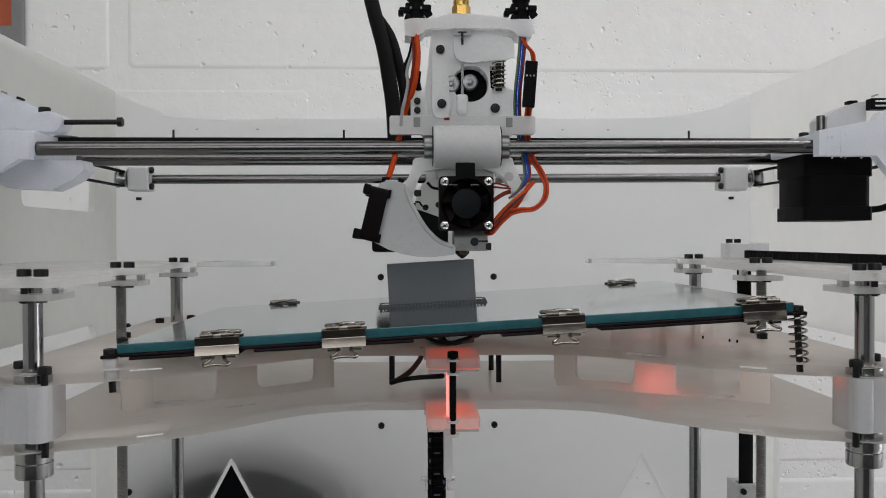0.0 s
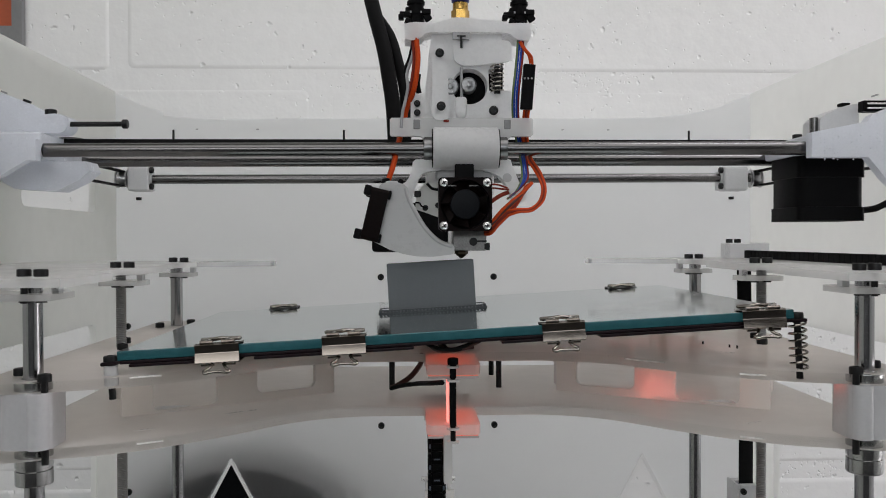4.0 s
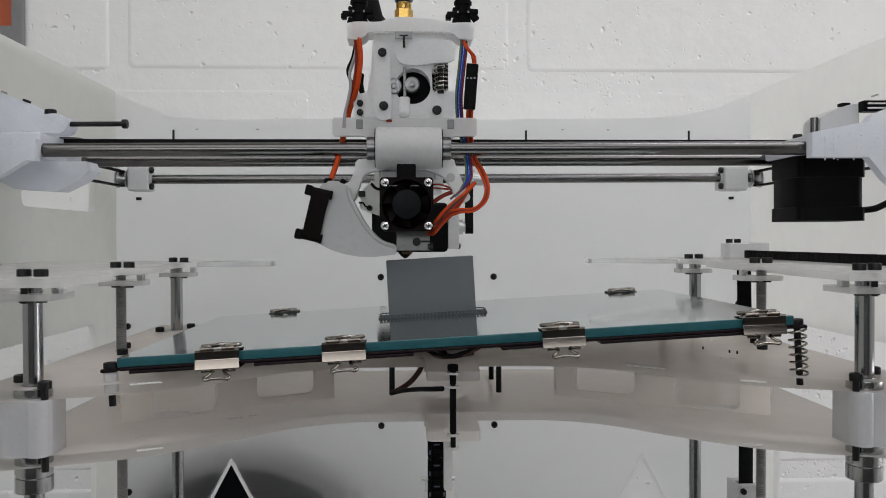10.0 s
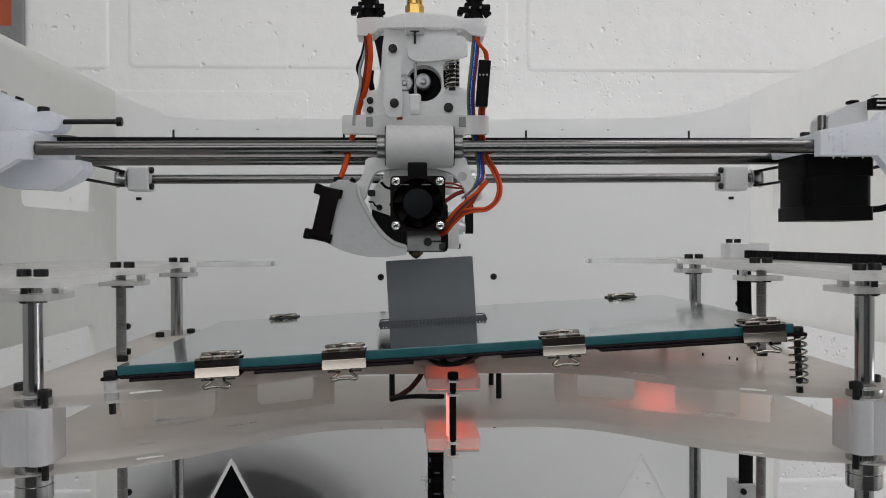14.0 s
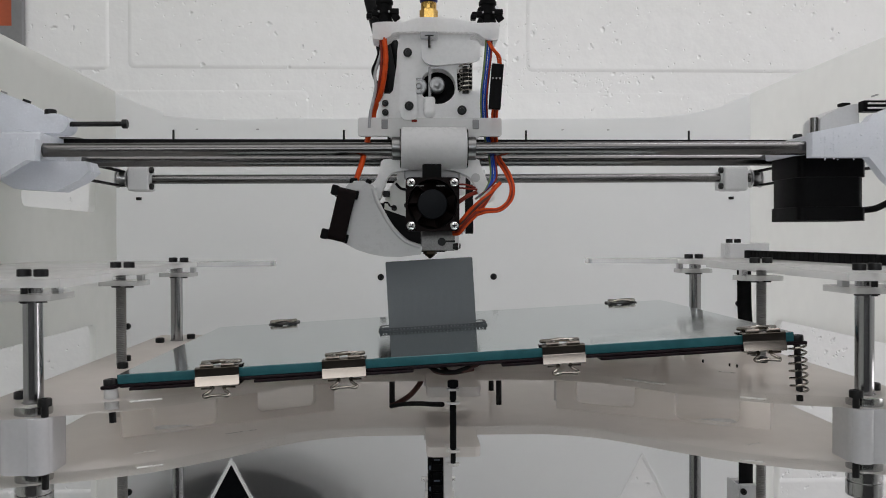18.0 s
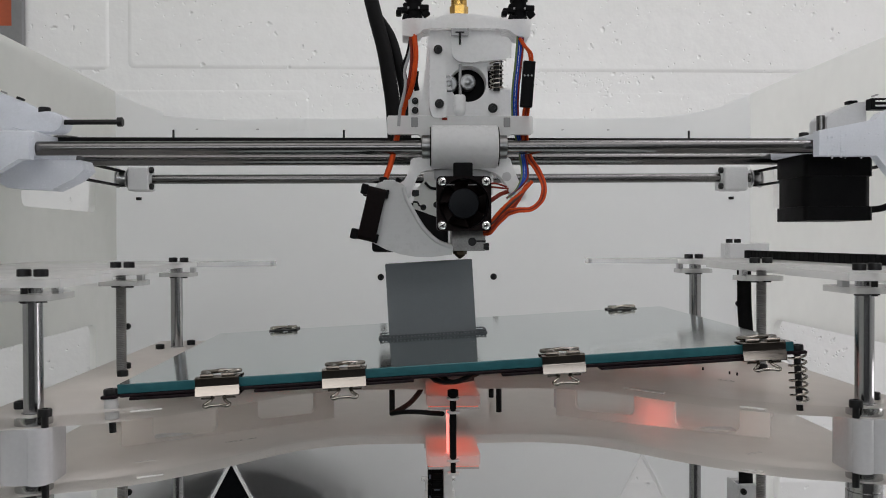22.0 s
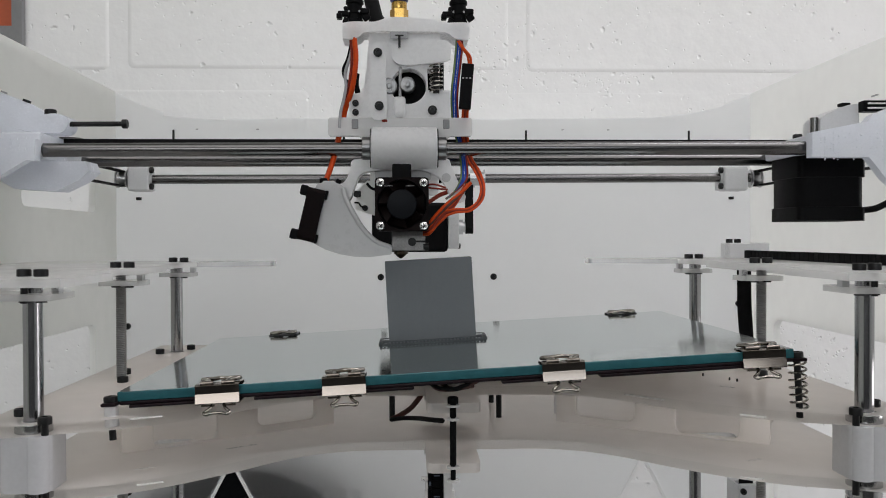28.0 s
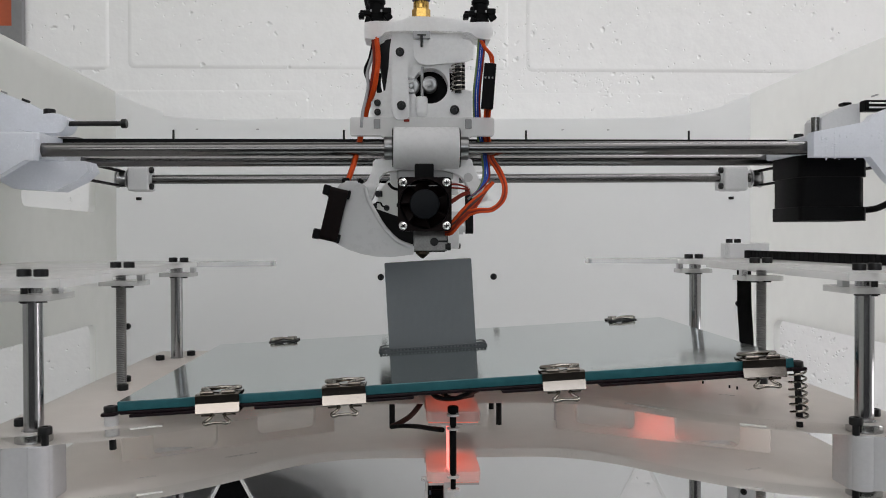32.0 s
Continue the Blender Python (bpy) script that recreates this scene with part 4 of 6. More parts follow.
def clips():
    out = [binder_clip(spot(-106.3, -101, 0), "nickel binder clip on the mirror's front edge", CLIP)]
    for x, rz in ((-51.4, 0), (45.4, 0), (135.5, -4)):
        out.append(copy_thing(out[0], spot(x, -101, 0, rz)))
    # rear clip bodies are black for the shade and dark reflection at their lips
    out.append(binder_clip(spot(-106.4, 101, 0, 180), "binder clip with wire handles on the mirror's rear edge, body blackened for shade", OXIDE))
    out.append(copy_thing(out[-1], spot(121.3, 101, 0, 180)))
    return out


GROW = 25.6


def print_job():
    """The grey wall that is being printed: the upper course rises out of the lower one as it grows."""
    p = local_thing("printed_block", spot(-9.1, 19, 0), "upright grey plastic block growing on the mirror", "printed object")
    bm = bmesh.new()
    box(bm, -25, 25, -7.0, 7.0, 0.1, 24.6, 0.3)
    part("lower_course", bm, GREY, p)
    bm = bmesh.new()
    box(bm, -24.97, 24.97, -6.97, 6.97, -1.4, 24.6, 0.3)
    upper = part("upper_course", bm, GREY, p)
    bm = bmesh.new()
    plate(bm, round_rect(-31, 31, -14.5, 4, 3), [round_rect(-28.5, 28.5, -12, 1.5, 2)], 0.02, 0.75, flat_z)
    plate(bm, round_rect(-30.4, 30.4, -14, 3.6, 2.8), [round_rect(-29.2, 29.2, -12.8, 2.2, 2)], 1.55, 2.05, flat_z)
    rnd = random.Random(2)
    for i in range(30):
        x = -29.5 + 59 * i / 29
        w = rnd.uniform(0.4, 0.75)
        box(bm, x - w, x + w, -14.1, -12.9, 0.7, 1.6 + rnd.uniform(0.0, 0.6), 0.15)
    part("skirt", bm, GREY_BRIM, p, "loose dotted skirt line")
    return p, upper


CARRIAGE = bed_carriage()
BED_THINGS = [heated_bed(), mirror_sheet(), *clips()]
PRINT, PRINT_TOP = print_job()


# ---- the cross gantry, at its nearest place ----
def gantry():
    g = thing("cross_gantry", XC, 512, 8, "pair of steel cross rods between white printed end blocks", "gantry")
    for y, za, zb, xa, xb in ((484, 51.6, 53.5, -240, 262), (543, 51.0, 52.1, -236, 262)):
        bm = bmesh.new()
        rod(bm, (xa, y, za), (xb, y, zb), 4.0, 36)
        part("cross_rod", bm, STEEL, g)
    # left end
    bm = bmesh.new()
    plate(bm, [(-260, 57), (-208.2, 57), (-208.2, 44.8), (-213.6, 44.8), (-228, 36), (-260, 30)], [], 472, 478.6, flat_y)
    soften(bm, 0.9)
    box(bm, -257, -208.4, 478.7, 556, 47, 61.5, 1.4)
    left = part("end_block", bm, END, g, "white printed end block with rough sides")
    bm = bmesh.new()
    plate(bm, [(-240, 46.6), (-190, 46.6), (-188, 41), (-194.4, 35.4), (-207.3, 29.2), (-231.3, 30.5), (-240, 35.4)], [], 497.3, 516, flat_y)
    part("rod_foot", soften(bm, 1.2), END, left)
    bm = bmesh.new()
    plate(bm, arc_line([(-231, 66), (-225.8, 69.7), (-220.2, 72.7), (-212.7, 74.4), (-206.1, 74.6), (-201.2, 72.4), (-200.3, 69.4), (-202, 65.4), (-205.2, 63.4), (-212, 63.2), (-224, 64.2)], 3), [], 498, 514, flat_y)
    part("belt_clamp", soften(bm, 1.0), END, left)
    bm = bmesh.new()
    plate(bm, [(-258, 94), (-232.9, 84.5), (-224.4, 80.1), (-217.3, 73.2), (-217.4, 62), (-258, 62)], [], 519, 525, flat_y)
    part("side_wing", soften(bm, 0.8), END, left)
    bm = bmesh.new()
    box(bm, -235.6, -231.2, 518, 521, 84.6, 86.2, 0.4, turn=pose(0, 0, 0, 0, 20, 0))
    part("bolt", bm, OXIDE, left)
    bm = bmesh.new()
    bolt(bm, (-212, 502, 74.2), r=3.4, h=3.4)
    part("bolt", bm, OXIDE, left)
    bm = bmesh.new()
    rod(bm, (-202, 502, 69.0), (-170, 502, 69.2), 1.5, 14)
    turned(bm, (-170.2, 502, 69.2), (1, 0, 0), [(0, 2.4), (0.3, 2.75), (2.8, 2.75), (3.2, 2.3)], 18)
    part("tension_screw", bm, OXIDE, left)
    bm = bmesh.new()
    turned(bm, (-208, 522, 54), (0, 0, 1), [(0, 7), (1, 7), (1.1, 6), (8, 6), (8.1, 7), (9, 7)], 24)
    part("idler", bm, BEARING, left)
    # right end
    bm = bmesh.new()
    plate(bm, [(232, 46.8), (232, 61.1), (264.2, 67.3), (267.5, 71.3), (290, 80), (290, 20), (275.3, 34.4), (265.3, 46.8)], [], 470, 477.5, flat_y)
    soften(bm, 0.9)
    box(bm, 234, 290, 477.7, 556, 50.6, 61, 1.2)
    right = part("end_block", bm, END, g, "white printed motor end block")
    bm = bmesh.new()
    plate(bm, [(250.7, 63.2), (250.7, 72.0), (252, 74), (255.5, 76.2), (262, 79.2), (267.8, 81.2), (274.7, 82.2), (274.7, 63.2)], [], 498.5, 521, flat_y)
    part("motor_arm", soften(bm, 0.8), PRINTED, right)
    rnd = random.Random(8)
    bm = bmesh.new()
    for i in range(90):
        x, z = rnd.uniform(235, 288) if i % 2 else rnd.choice((236.5, 239, 244, 247)), rnd.uniform(44.5, 60.5)
        box(bm, x, x + rnd.uniform(0.4, 1.1), 469.6, 470.3, z, z + rnd.uniform(0.4, 0.9), 0.15, seg=1)
    for i in range(30):
        x, z = rnd.uniform(-247, -211), rnd.uniform(47.5, 56.8)
        box(bm, x, x + rnd.uniform(0.4, 1.1), 471.6, 472.3, z, z + rnd.uniform(0.4, 0.9), 0.15, seg=1)
    part("layer_blobs", bm, END, g)
    bm = bmesh.new()
    bolt(bm, (240, 506, 61.2), r=2.9, h=3)
    part("bolt", bm, OXIDE, right)
    bm = bmesh.new()
    rod(bm, (249, 503, 62), (249, 503, 74), 2.5, 18)
    part("shaft_end", bm, STEEL, right)
    bm = bmesh.new()
    box(bm, 264.8, 270.4, 500, 506, 81.0, 83.0, 0.5)
    part("clip", bm, BLACK, right)
    bm = bmesh.new()
    box(bm, 271, 286, 486, 493, 75.6, 82.2, 0.6)
    plug = part("plug", bm, BLACK, right, "black plug with silver contacts")
    for z in (77.6, 80.2):
        bm = bmesh.new()
        box(bm, 273, 285.6, 485.5, 486.1, z - 0.5, z + 0.5, 0.2)
        part("contact", bm, SILVER, plug)
    mx, my = 258, 518
    mot = None
    for za, zb, c, name in ((19.2, 37.2, 6.2, "stepper_motor"), (10.6, 19.1, 3.2, "end_cap"), (37.3, 50.5, 3.2, "end_cap")):
        w = 21.15
        bm = bmesh.new()
        loop = [(mx + a * w - (c if k else 0) * a, my + b * w - (0 if k else c) * b) for a, b, k in
                ((1, -1, 1), (1, -1, 0), (1, 1, 0), (1, 1, 1), (-1, 1, 1), (-1, 1, 0), (-1, -1, 0), (-1, -1, 1))]
        plate(bm, loop, [], za, zb, flat_z)
        if mot is None:
            mot = part(name, bm, BLACK, g, "black square stepper motor")
        else:
            part(name, bm, BLACK, mot)
    bm = bmesh.new()
    tube(bm, smooth_path([(mx + 20, my - 4, 17), (mx + 26, my - 6, 17.5), (mx + 34, my - 10, 19), (mx + 44, my - 12, 26), (mx + 50, my - 12, 40)], 6), 2.0, 8)
    part("motor_cable", bm, RUBBER, mot)
    # cross belt, both strands, standing on edge
    for y in (511, 524):
        bm = bmesh.new()
        box(bm, -208, 253, y - 0.7, y + 0.7, 55.6, 61.3, 0.2)
        part("belt", bm, RUBBER, g)
    return g


# ---- the print head: x from the nozzle, y from the front rod, z from the nozzle tip ----
TIP = -11.8


def head_thing(name, label, category):
    return local_thing(name, pose(0, 484 * MM, EYE + TIP * MM), label, category)


def small_fan(parent, turn, at, name, label):
    """A 30 mm fan: frame with a round opening, hub and blades. It faces -y before it is turned."""
    m = Matrix.Translation(at) @ turn

    def finish(bm):
        bmesh.ops.transform(bm, matrix=m, verts=bm.verts)
        return bm
    bm = bmesh.new()
    hole = round_ring(0, 0, 13.9, 40)
    screws = [round_ring(a, b, 1.5, 10) for a in (-12, 12) for b in (-12, 12)]
    plate(bm, round_rect(-15, 15, -15, 15, 2.2), [hole, *screws], -5, 5, flat_y)
    frame_part = part(name, finish(bm), SMOKE, parent, label)
    bm = bmesh.new()
    turned(bm, (0, 3.5, 0), (0, -1, 0), [(0, 8.4), (7, 8.4), (7.7, 7.8), (7.8, 0.3)], 36)
    part("hub", finish(bm), HUB, frame_part)
    for k in range(7):
        bm = bmesh.new()
        a = 6.28318 * k / 7
        rows = []
        for r in (8.0, 10.5, 13.4):
            s = 0.34 + (r - 8) * 0.012
            rows.append([bm.verts.new((r * math.cos(a + d), y, r * math.sin(a + d))) for d, y in ((-s, 2.4), (s, -2.6), (s + 0.05, -2.1), (-s + 0.05, 2.9))])
        for lo, hi in zip(rows, rows[1:]):
            for j in range(4):
                bm.faces.new((lo[j], lo[(j + 1) % 4], hi[(j + 1) % 4], hi[j]))
        part("blade", finish(bm), SMOKE, frame_part)
    return frame_part, finish


def print_head():
    h = head_thing("print_head", "white printed extruder with fans and hot end on cross rods", "print head")
    # bearing housing on the front rod
    bm = bmesh.new()
    turned(bm, (-16.8, 0, 64.6), (1, 0, 0), [(0, 9), (0, 11.9), (0.8, 12.6), (37.2, 12.6), (38, 11.9), (38, 9)], 56)
    box(bm, -15.5, 20, 3, 11, 54, 76, 1.5)
    part("front_bearing_housing", bm, NYLON, h)
    for xa, xb in ((-22, -16.4), (20.6, 26.6)):
        bm = bmesh.new()
        turned(bm, (xa, 0, 64.6), (1, 0, 0), [(0, 4.3), (0, 7.2), (0.5, 7.5), (xb - xa - 0.4, 7.5), (xb - xa, 7.2), (xb - xa, 4.3)], 36)
        part("bearing", bm, BEARING, h)
    for x in (-16.9, 21.3):
        bm = bmesh.new()
        turned(bm, (x - 0.4, 0, 64.6), (1, 0, 0), [(0, 11.7), (0.9, 11.7)], 36)
        part("bearing_seal", bm, RUBBER, h)
    bm = bmesh.new()
    turned(bm, (26.4, -3.2, 47.5), (0, 1, 0), [(0, 1.2), (0, 2.6), (0.6, 2.7), (0.6, 1.2)], 20)
    part("leg_boss", bm, DUCT, h)
    bm = bmesh.new()
    turned(bm, (-13, 59, 63.6), (1, 0, 0), [(0, 8), (0, 10.5), (34, 10.5), (34, 8)], 40)
    box(bm, -20, 24, 49, 52, 40, 84, 1)
    part("rear_bearing_housing", bm, NYLON, h)
    # clear plate with two wings
    bm = bmesh.new()
    out = [(-41.5, 72.4), (-40.6, 71.6), (-24, 71.6), (-22, 70), (-15, 70), (-13, 72), (18, 72), (20, 70), (27, 70), (29, 71.6), (40.6, 71.6), (41.5, 72.4), (41.5, 81), (40.6, 82), (-40.6, 82), (-41.5, 81)]
    plate(bm, out, [], -4, 1.5, flat_y)
    box(bm, -22, 27, 1.6, 36, 71.8, 81.8)
    part("wing_plate", bm, FROSTED, h)
    for x in (-26, 26.5):
        bm = bmesh.new()
        box(bm, x - 1.9, x + 1.9, -4.6, -3.9, 75.5, 81, 0.4)
        part("insert_nut", bm, SIGN_GREY, h)
    bm = bmesh.new()
    box(bm, -10.6, -7.4, -4.5, -3.9, 79.4, 80.9, 0.3)
    part("burn_mark", bm, RED, h)
    # extruder body
    bm = bmesh.new()
    body = [(-29.5, 82.2), (29.0, 82.2), (29.0, 94.6), (27.8, 96.2), (16.2, 96.2), (15.6, 108.6), (23.2, 109.2), (23.5, 129), (-17.2, 129), (-18.6, 120), (-19.2, 110), (-21.2, 96.2), (-23, 94.2), (-28.4, 94.2), (-29.5, 93)]
    plate(bm, body, [round_ring(4.8, 98.6, 10.3, 40)], -2.0, 12.0, flat_y)
    ext = part("extruder_body", soften(bm, 0.6), NYLON, h)
    bm = bmesh.new()
    arm = arc_line([(-5, 124.2), (-3.5, 125.4), (10, 125.4), (25, 124.8), (28.9, 122), (29.2, 114), (28.4, 113.6), (25, 112.2), (15, 111.2), (4, 110.2), (-1.5, 111.2), (-4.2, 114), (-5, 119)], 4)
    plate(bm, arm, [], -4.6, -2.05, flat_y)
    part("spring_arm", soften(bm, 2.2, 4), NYLON, h)
    bm = bmesh.new()
    top = arc_line([(-32.7, 124.8), (-27, 124.4), (-22.6, 126.4), (-18, 128.8), (10, 129.1), (26, 128.6), (31, 125.6), (36, 124.6), (39.4, 125.2), (39.6, 133.6), (33, 134.4), (26, 134.2), (21, 135.6), (8, 137), (-6, 137.2), (-14, 134.6), (-27, 134.6), (-32.9, 133.6)], 3)
    plate(bm, top, [], -6.5, 12, flat_y)
    part("top_plate", soften(bm, 1.8, 4), NYLON, h)
    bm = bmesh.new()
    plate(bm, arc_line([(-17.6, 84), (-15, 80.9), (-9.5, 80.9), (-7.6, 84), (-7.9, 100), (-8.6, 116), (-10, 120.4), (-14, 121.2), (-17.4, 118)], 4), [], -5.4, -2.05, flat_y)
    part("idler_arm", soften(bm, 2.4, 4), NYLON, h)
    bm = bmesh.new()
    turned(bm, (4.8, 10.5, 98.6), (0, -1, 0), [(0, 10.2), (1.5, 10.2), (1.7, 9.8), (1.8, 0.4)], 40)
    box(bm, -16, 26, 12.2, 48, 76.6, 119, 3)
    part("extruder_motor", bm, BLACK, h, "black stepper motor behind the extruder")
    bm = bmesh.new()
    turned(bm, (4.2, -4.2, 99.2), (0, 1, 0), [(0, 0.4), (0, 1.6), (0.2, 1.8), (0.25, 3.2), (0, 3.3), (0, 4.2), (0.3, 4.5), (7, 4.5)], 32)
    part("drive_gear", bm, BEARING, h)
    bm = bmesh.new()
    turned(bm, (-6.4, -2.1, 98.6), (0, 1, 0), [(0, 0.4), (0, 1.7), (0.2, 1.9), (0.25, 3.6), (0, 3.7), (0, 4.7), (0.3, 5.0), (5, 5.0)], 32)
    part("idler_bearing", bm, BEARING, h)
    bm = bmesh.new()
    box(bm, -3.8, 3.1, -4.2, 4, 82.2, 92.5, 1.8, seg=4)
    part("filament_guide", bm, NYLON, h)
    bm = bmesh.new()
    rod(bm, (0, -2.6, 92), (0, -2.6, 109.5), 0.85, 10)
    part("filament", bm, GREYWIRE, h)
    bm = bmesh.new()
    spring(bm, (20.8, -2.2, 95.4), (20.8, -2.2, 111.4), 3.7, 0.42, 6.6)
    part("spring", bm, CHROME, h, "coiled steel tension spring")
    bm = bmesh.new()
    rod(bm, (20.8, -2.2, 94.4), (20.8, -2.2, 110), 1.9, 12)
    part("spring_screw", bm, OXIDE, h)
    for x, z, r, y in ((-12.7, 117, 2.5, -5.4), (-12, 86.5, 2.6, -5.4), (18.6, 84.6, 2.7, -2), (-25.7, 88.5, 1.9, -2), (-25.7, 83.2, 1.9, -2)):
        bm = bmesh.new()
        bolt(bm, (x, y, z), (0, -1, 0), r, 2.2)
        part("bolt", bm, OXIDE, ext)
    bm = bmesh.new()
    box(bm, -5.4, 4.6, -7.2, -6.3, 124.6, 128.9, 0.3)
    part("nut_plate", bm, GREYWIRE, h)
    bm = bmesh.new()
    rod(bm, (-0.3, -7.3, 119.6), (-0.3, -7.3, 126.4), 0.7, 10)
    box(bm, -2.8, 2.2, -7.6, -7.1, 126.2, 127, 0.2)
    part("pin", bm, OXIDE, h)
    bm = bmesh.new()
    turned(bm, (-0.4, 0, 136.6), (0, 0, 1), [(0, 5.3), (6.2, 5.3), (6.4, 4.6)], 6)
    turned(bm, (-0.4, 0, 142.8), (0, 0, 1), [(0, 4.3), (0.6, 4.5), (4.0, 4.5), (4.6, 4.0)], 28)
    fit_ = part("hose_fitting", bm, BRASS, h, "brass hexagonal push fitting")
    bm = bmesh.new()
    turned(bm, (-0.4, 0, 147.4), (0, 0, 1), [(0, 3.6), (0.5, 5.2), (3.4, 5.2), (3.8, 4.6)], 28)
    part("collet", bm, COLLET, fit_)
    bm = bmesh.new()
    tube(bm, smooth_path([(-0.4, 0, 149), (-0.4, 2, 190), (-4, 20, 260), (-20, 60, 330)], 6), 2.0, 10)
    part("feed_tube", bm, GREYWIRE, fit_)
    # cable glands on the wings of the top plate, with cable ties
    for x, sx in ((-26.2, 1), (34, 1)):
        bm = bmesh.new()
        turned(bm, (x, 1, 134.2), (0, 0, 1), [(0, 4.2), (3, 4.2), (3.2, 4.6), (6, 4.6), (6.2, 5.4), (9.5, 5.4), (9.7, 4.4), (40, 4.6), (90, 4.6)], 20)
        box(bm, x - 9.5, x - 3, -3.5, 0.5, 138.6, 141.6, 0.6)
        box(bm, x - 10.2, x - 7, -4.2, 1, 137, 140, 0.6)
        box(bm, x + 3, x + 8.6, -3.5, 0.5, 140, 143.2, 0.6)
        box(bm, x + 4.5, x + 8.8, -2.6, 0.2, 136.4, 140.6, 0.7, turn=pose(0, 0, 0, 0, -35, 0))
        box(bm, x - 6.4, x - 3.4, -4.4, -1, 133.9, 137.6, 0.6, turn=pose(0, 0, 0, 0, 18, 0))
        turned(bm, (x, 1, 136.0), (0, 0, 1), [(0, 4.3), (0.2, 5.0), (1.4, 5.0), (1.6, 4.3)], 6)
        turned(bm, (x, 1, 146.0), (0, 0, 1), [(0, 4.4), (0.3, 5.2), (2.2, 5.2), (2.5, 4.4)], 12)
        for a in range(6):
            turned(bm, (x, 1, 151 + 3.2 * a), (0, 0, 1), [(0, 4.5), (0.5, 4.95), (1.6, 4.95), (2.1, 4.5)], 16)
        rod(bm, (x - 5.0, -3.2, 143), (x - 5.0, 3.4, 143), 1.2, 10)
        gland = part("cable_gland", bm, BLACK, h, "ribbed black cable gland with a tie")
        bm = bmesh.new()
        for a in range(4):
            box(bm, x - 3.6 + 2 * a, x - 2.6 + 2 * a, -3.75, -3.3, 140.6, 141.8, 0.1)
        part("tie_teeth", bm, GREYWIRE, gland)
    # A-shaped legs under the carriage
    for s, pts in ((-1, [(-14, 58), (-27, 58), (-29, 52), (-32, 45.5), (-38, 41.5), (-39, 35), (-34, 33.4), (-29, 35.4), (-26.7, 42), (-22.6, 50), (-12, 52)]),
                   (1, [(14, 58), (27, 58.5), (29.4, 54.5), (33, 46), (37.8, 36.5), (35, 33.4), (31, 33.8), (26.7, 42), (21.6, 48.6), (12, 52)])):
        bm = bmesh.new()
        plate(bm, arc_line(pts, 3), [], -3, 9, flat_y)
        part("leg", soften(bm, 1.6, 3), NYLON, h)
    bm = bmesh.new()
    box(bm, -15, 18, 1, 10, 46.5, 57, 1.5)
    part("hot_end_mount", bm, DUCT, h)
    # cooling fan of the hot end
    fan, _ = small_fan(h, Matrix(), (0.9, -15.5, 31.5), "hot_end_fan", "smoky dark cooling fan with steel screws")
    for a in (-12, 12):
        for b in (-12, 12):
            bm = bmesh.new()
            p = (0.9 + a, -20.5, 31.5 + b)
            turned(bm, p, (0, -1, 0), [(0, 2.6), (0.9, 2.4), (1.6, 1.5), (1.7, 0.2)], 20)
            part("screw", bm, SILVER, fan)
            bm = bmesh.new()
            box(bm, p[0] - 1.4, p[0] + 1.4, p[1] - 1.85, p[1] - 1.5, p[2] - 0.25, p[2] + 0.25, turn=pose(0, 0, 0, 0, 30 + 20 * a, 0))
            box(bm, p[0] - 0.25, p[0] + 0.25, p[1] - 1.85, p[1] - 1.5, p[2] - 1.4, p[2] + 1.4, turn=pose(0, 0, 0, 0, 30 + 20 * a, 0))
            part("cross_slot", bm, OXIDE, fan)
    # grey bars painted as highlights on the fan frame
    bm = bmesh.new()
    for x in (-6.5, 5.5):
        box(bm, x - 2.4, x + 2.4, -20.9, -20.5, 41.5, 41.9, 0.1)
    part("rib", bm, SIGN_GREY, fan)
    bm = bmesh.new()
    box(bm, -4.6, 6.2, -14.2, -11.0, 46, 54.6, 0.8)
    part("fan_clip", bm, BLACK, h)
    bm = bmesh.new()
    box(bm, -13.6, 15.4, -10.45, 6, 17, 45.6, 1.5)
    part("fan_shroud", bm, BLACK, h)
    # hot end
    bm = bmesh.new()
    box(bm, -5.2, 14.2, -3, 15, 5.2, 16.8, 0.5)
    hot = part("heater_block", bm, SCORCHED, h, "scorched aluminium heater block")
    bm = bmesh.new()
    turned(bm, (6.6, -3.0, 10.4), (0, -1, 0), [(0, 2.4), (0.5, 2.4), (0.6, 0.3)], 24)
    box(bm, 9, 14.3, -3.3, -2.9, 10.1, 11.2, 0.1)
    rod(bm, (13, -1.5, 7.6), (16.2, -1.5, 7.6), 2.2, 16)
    part("clamp_screw", bm, OXIDE, hot)
    bm = bmesh.new()
    turned(bm, (0, 4, 5.2), (0, 0, -1), [(0, 4.0), (2.0, 4.0)], 6)
    turned(bm, (0, 4, 3.2), (0, 0, -1), [(0, 3.2), (0.8, 2.8), (2.4, 0.7), (2.5, 0.5)], 24)
    part("nozzle", bm, NOZZLE, hot)
    bm = bmesh.new()
    turned(bm, (0, 4, 16.8), (0, 0, 1), [(0, 2.0), (3, 2.0), (3.1, 8), (30, 8)], 28)
    part("heat_sink", bm, ALU, h)
    # part-cooling fan and its duct
    fan2, done = small_fan(h, pose(0, 0, 0, 0, 13.5, 0) @ pose(0, 0, 0, 0, 0, -90), (-49.8, -3, 25.8), "part_fan", "black part-cooling fan")
    for b in (-12.6, 12.6):
        for y in (-12.6, 12.6):
            bm = bmesh.new()
            box(bm, y - 2.9, y + 2.9, -9.0, -4.9, b - 2.9, b + 2.9, 0.9)
            box(bm, y - 2.6, y + 2.6, 4.9, 6.4, b - 2.6, b + 2.6, 0.6)
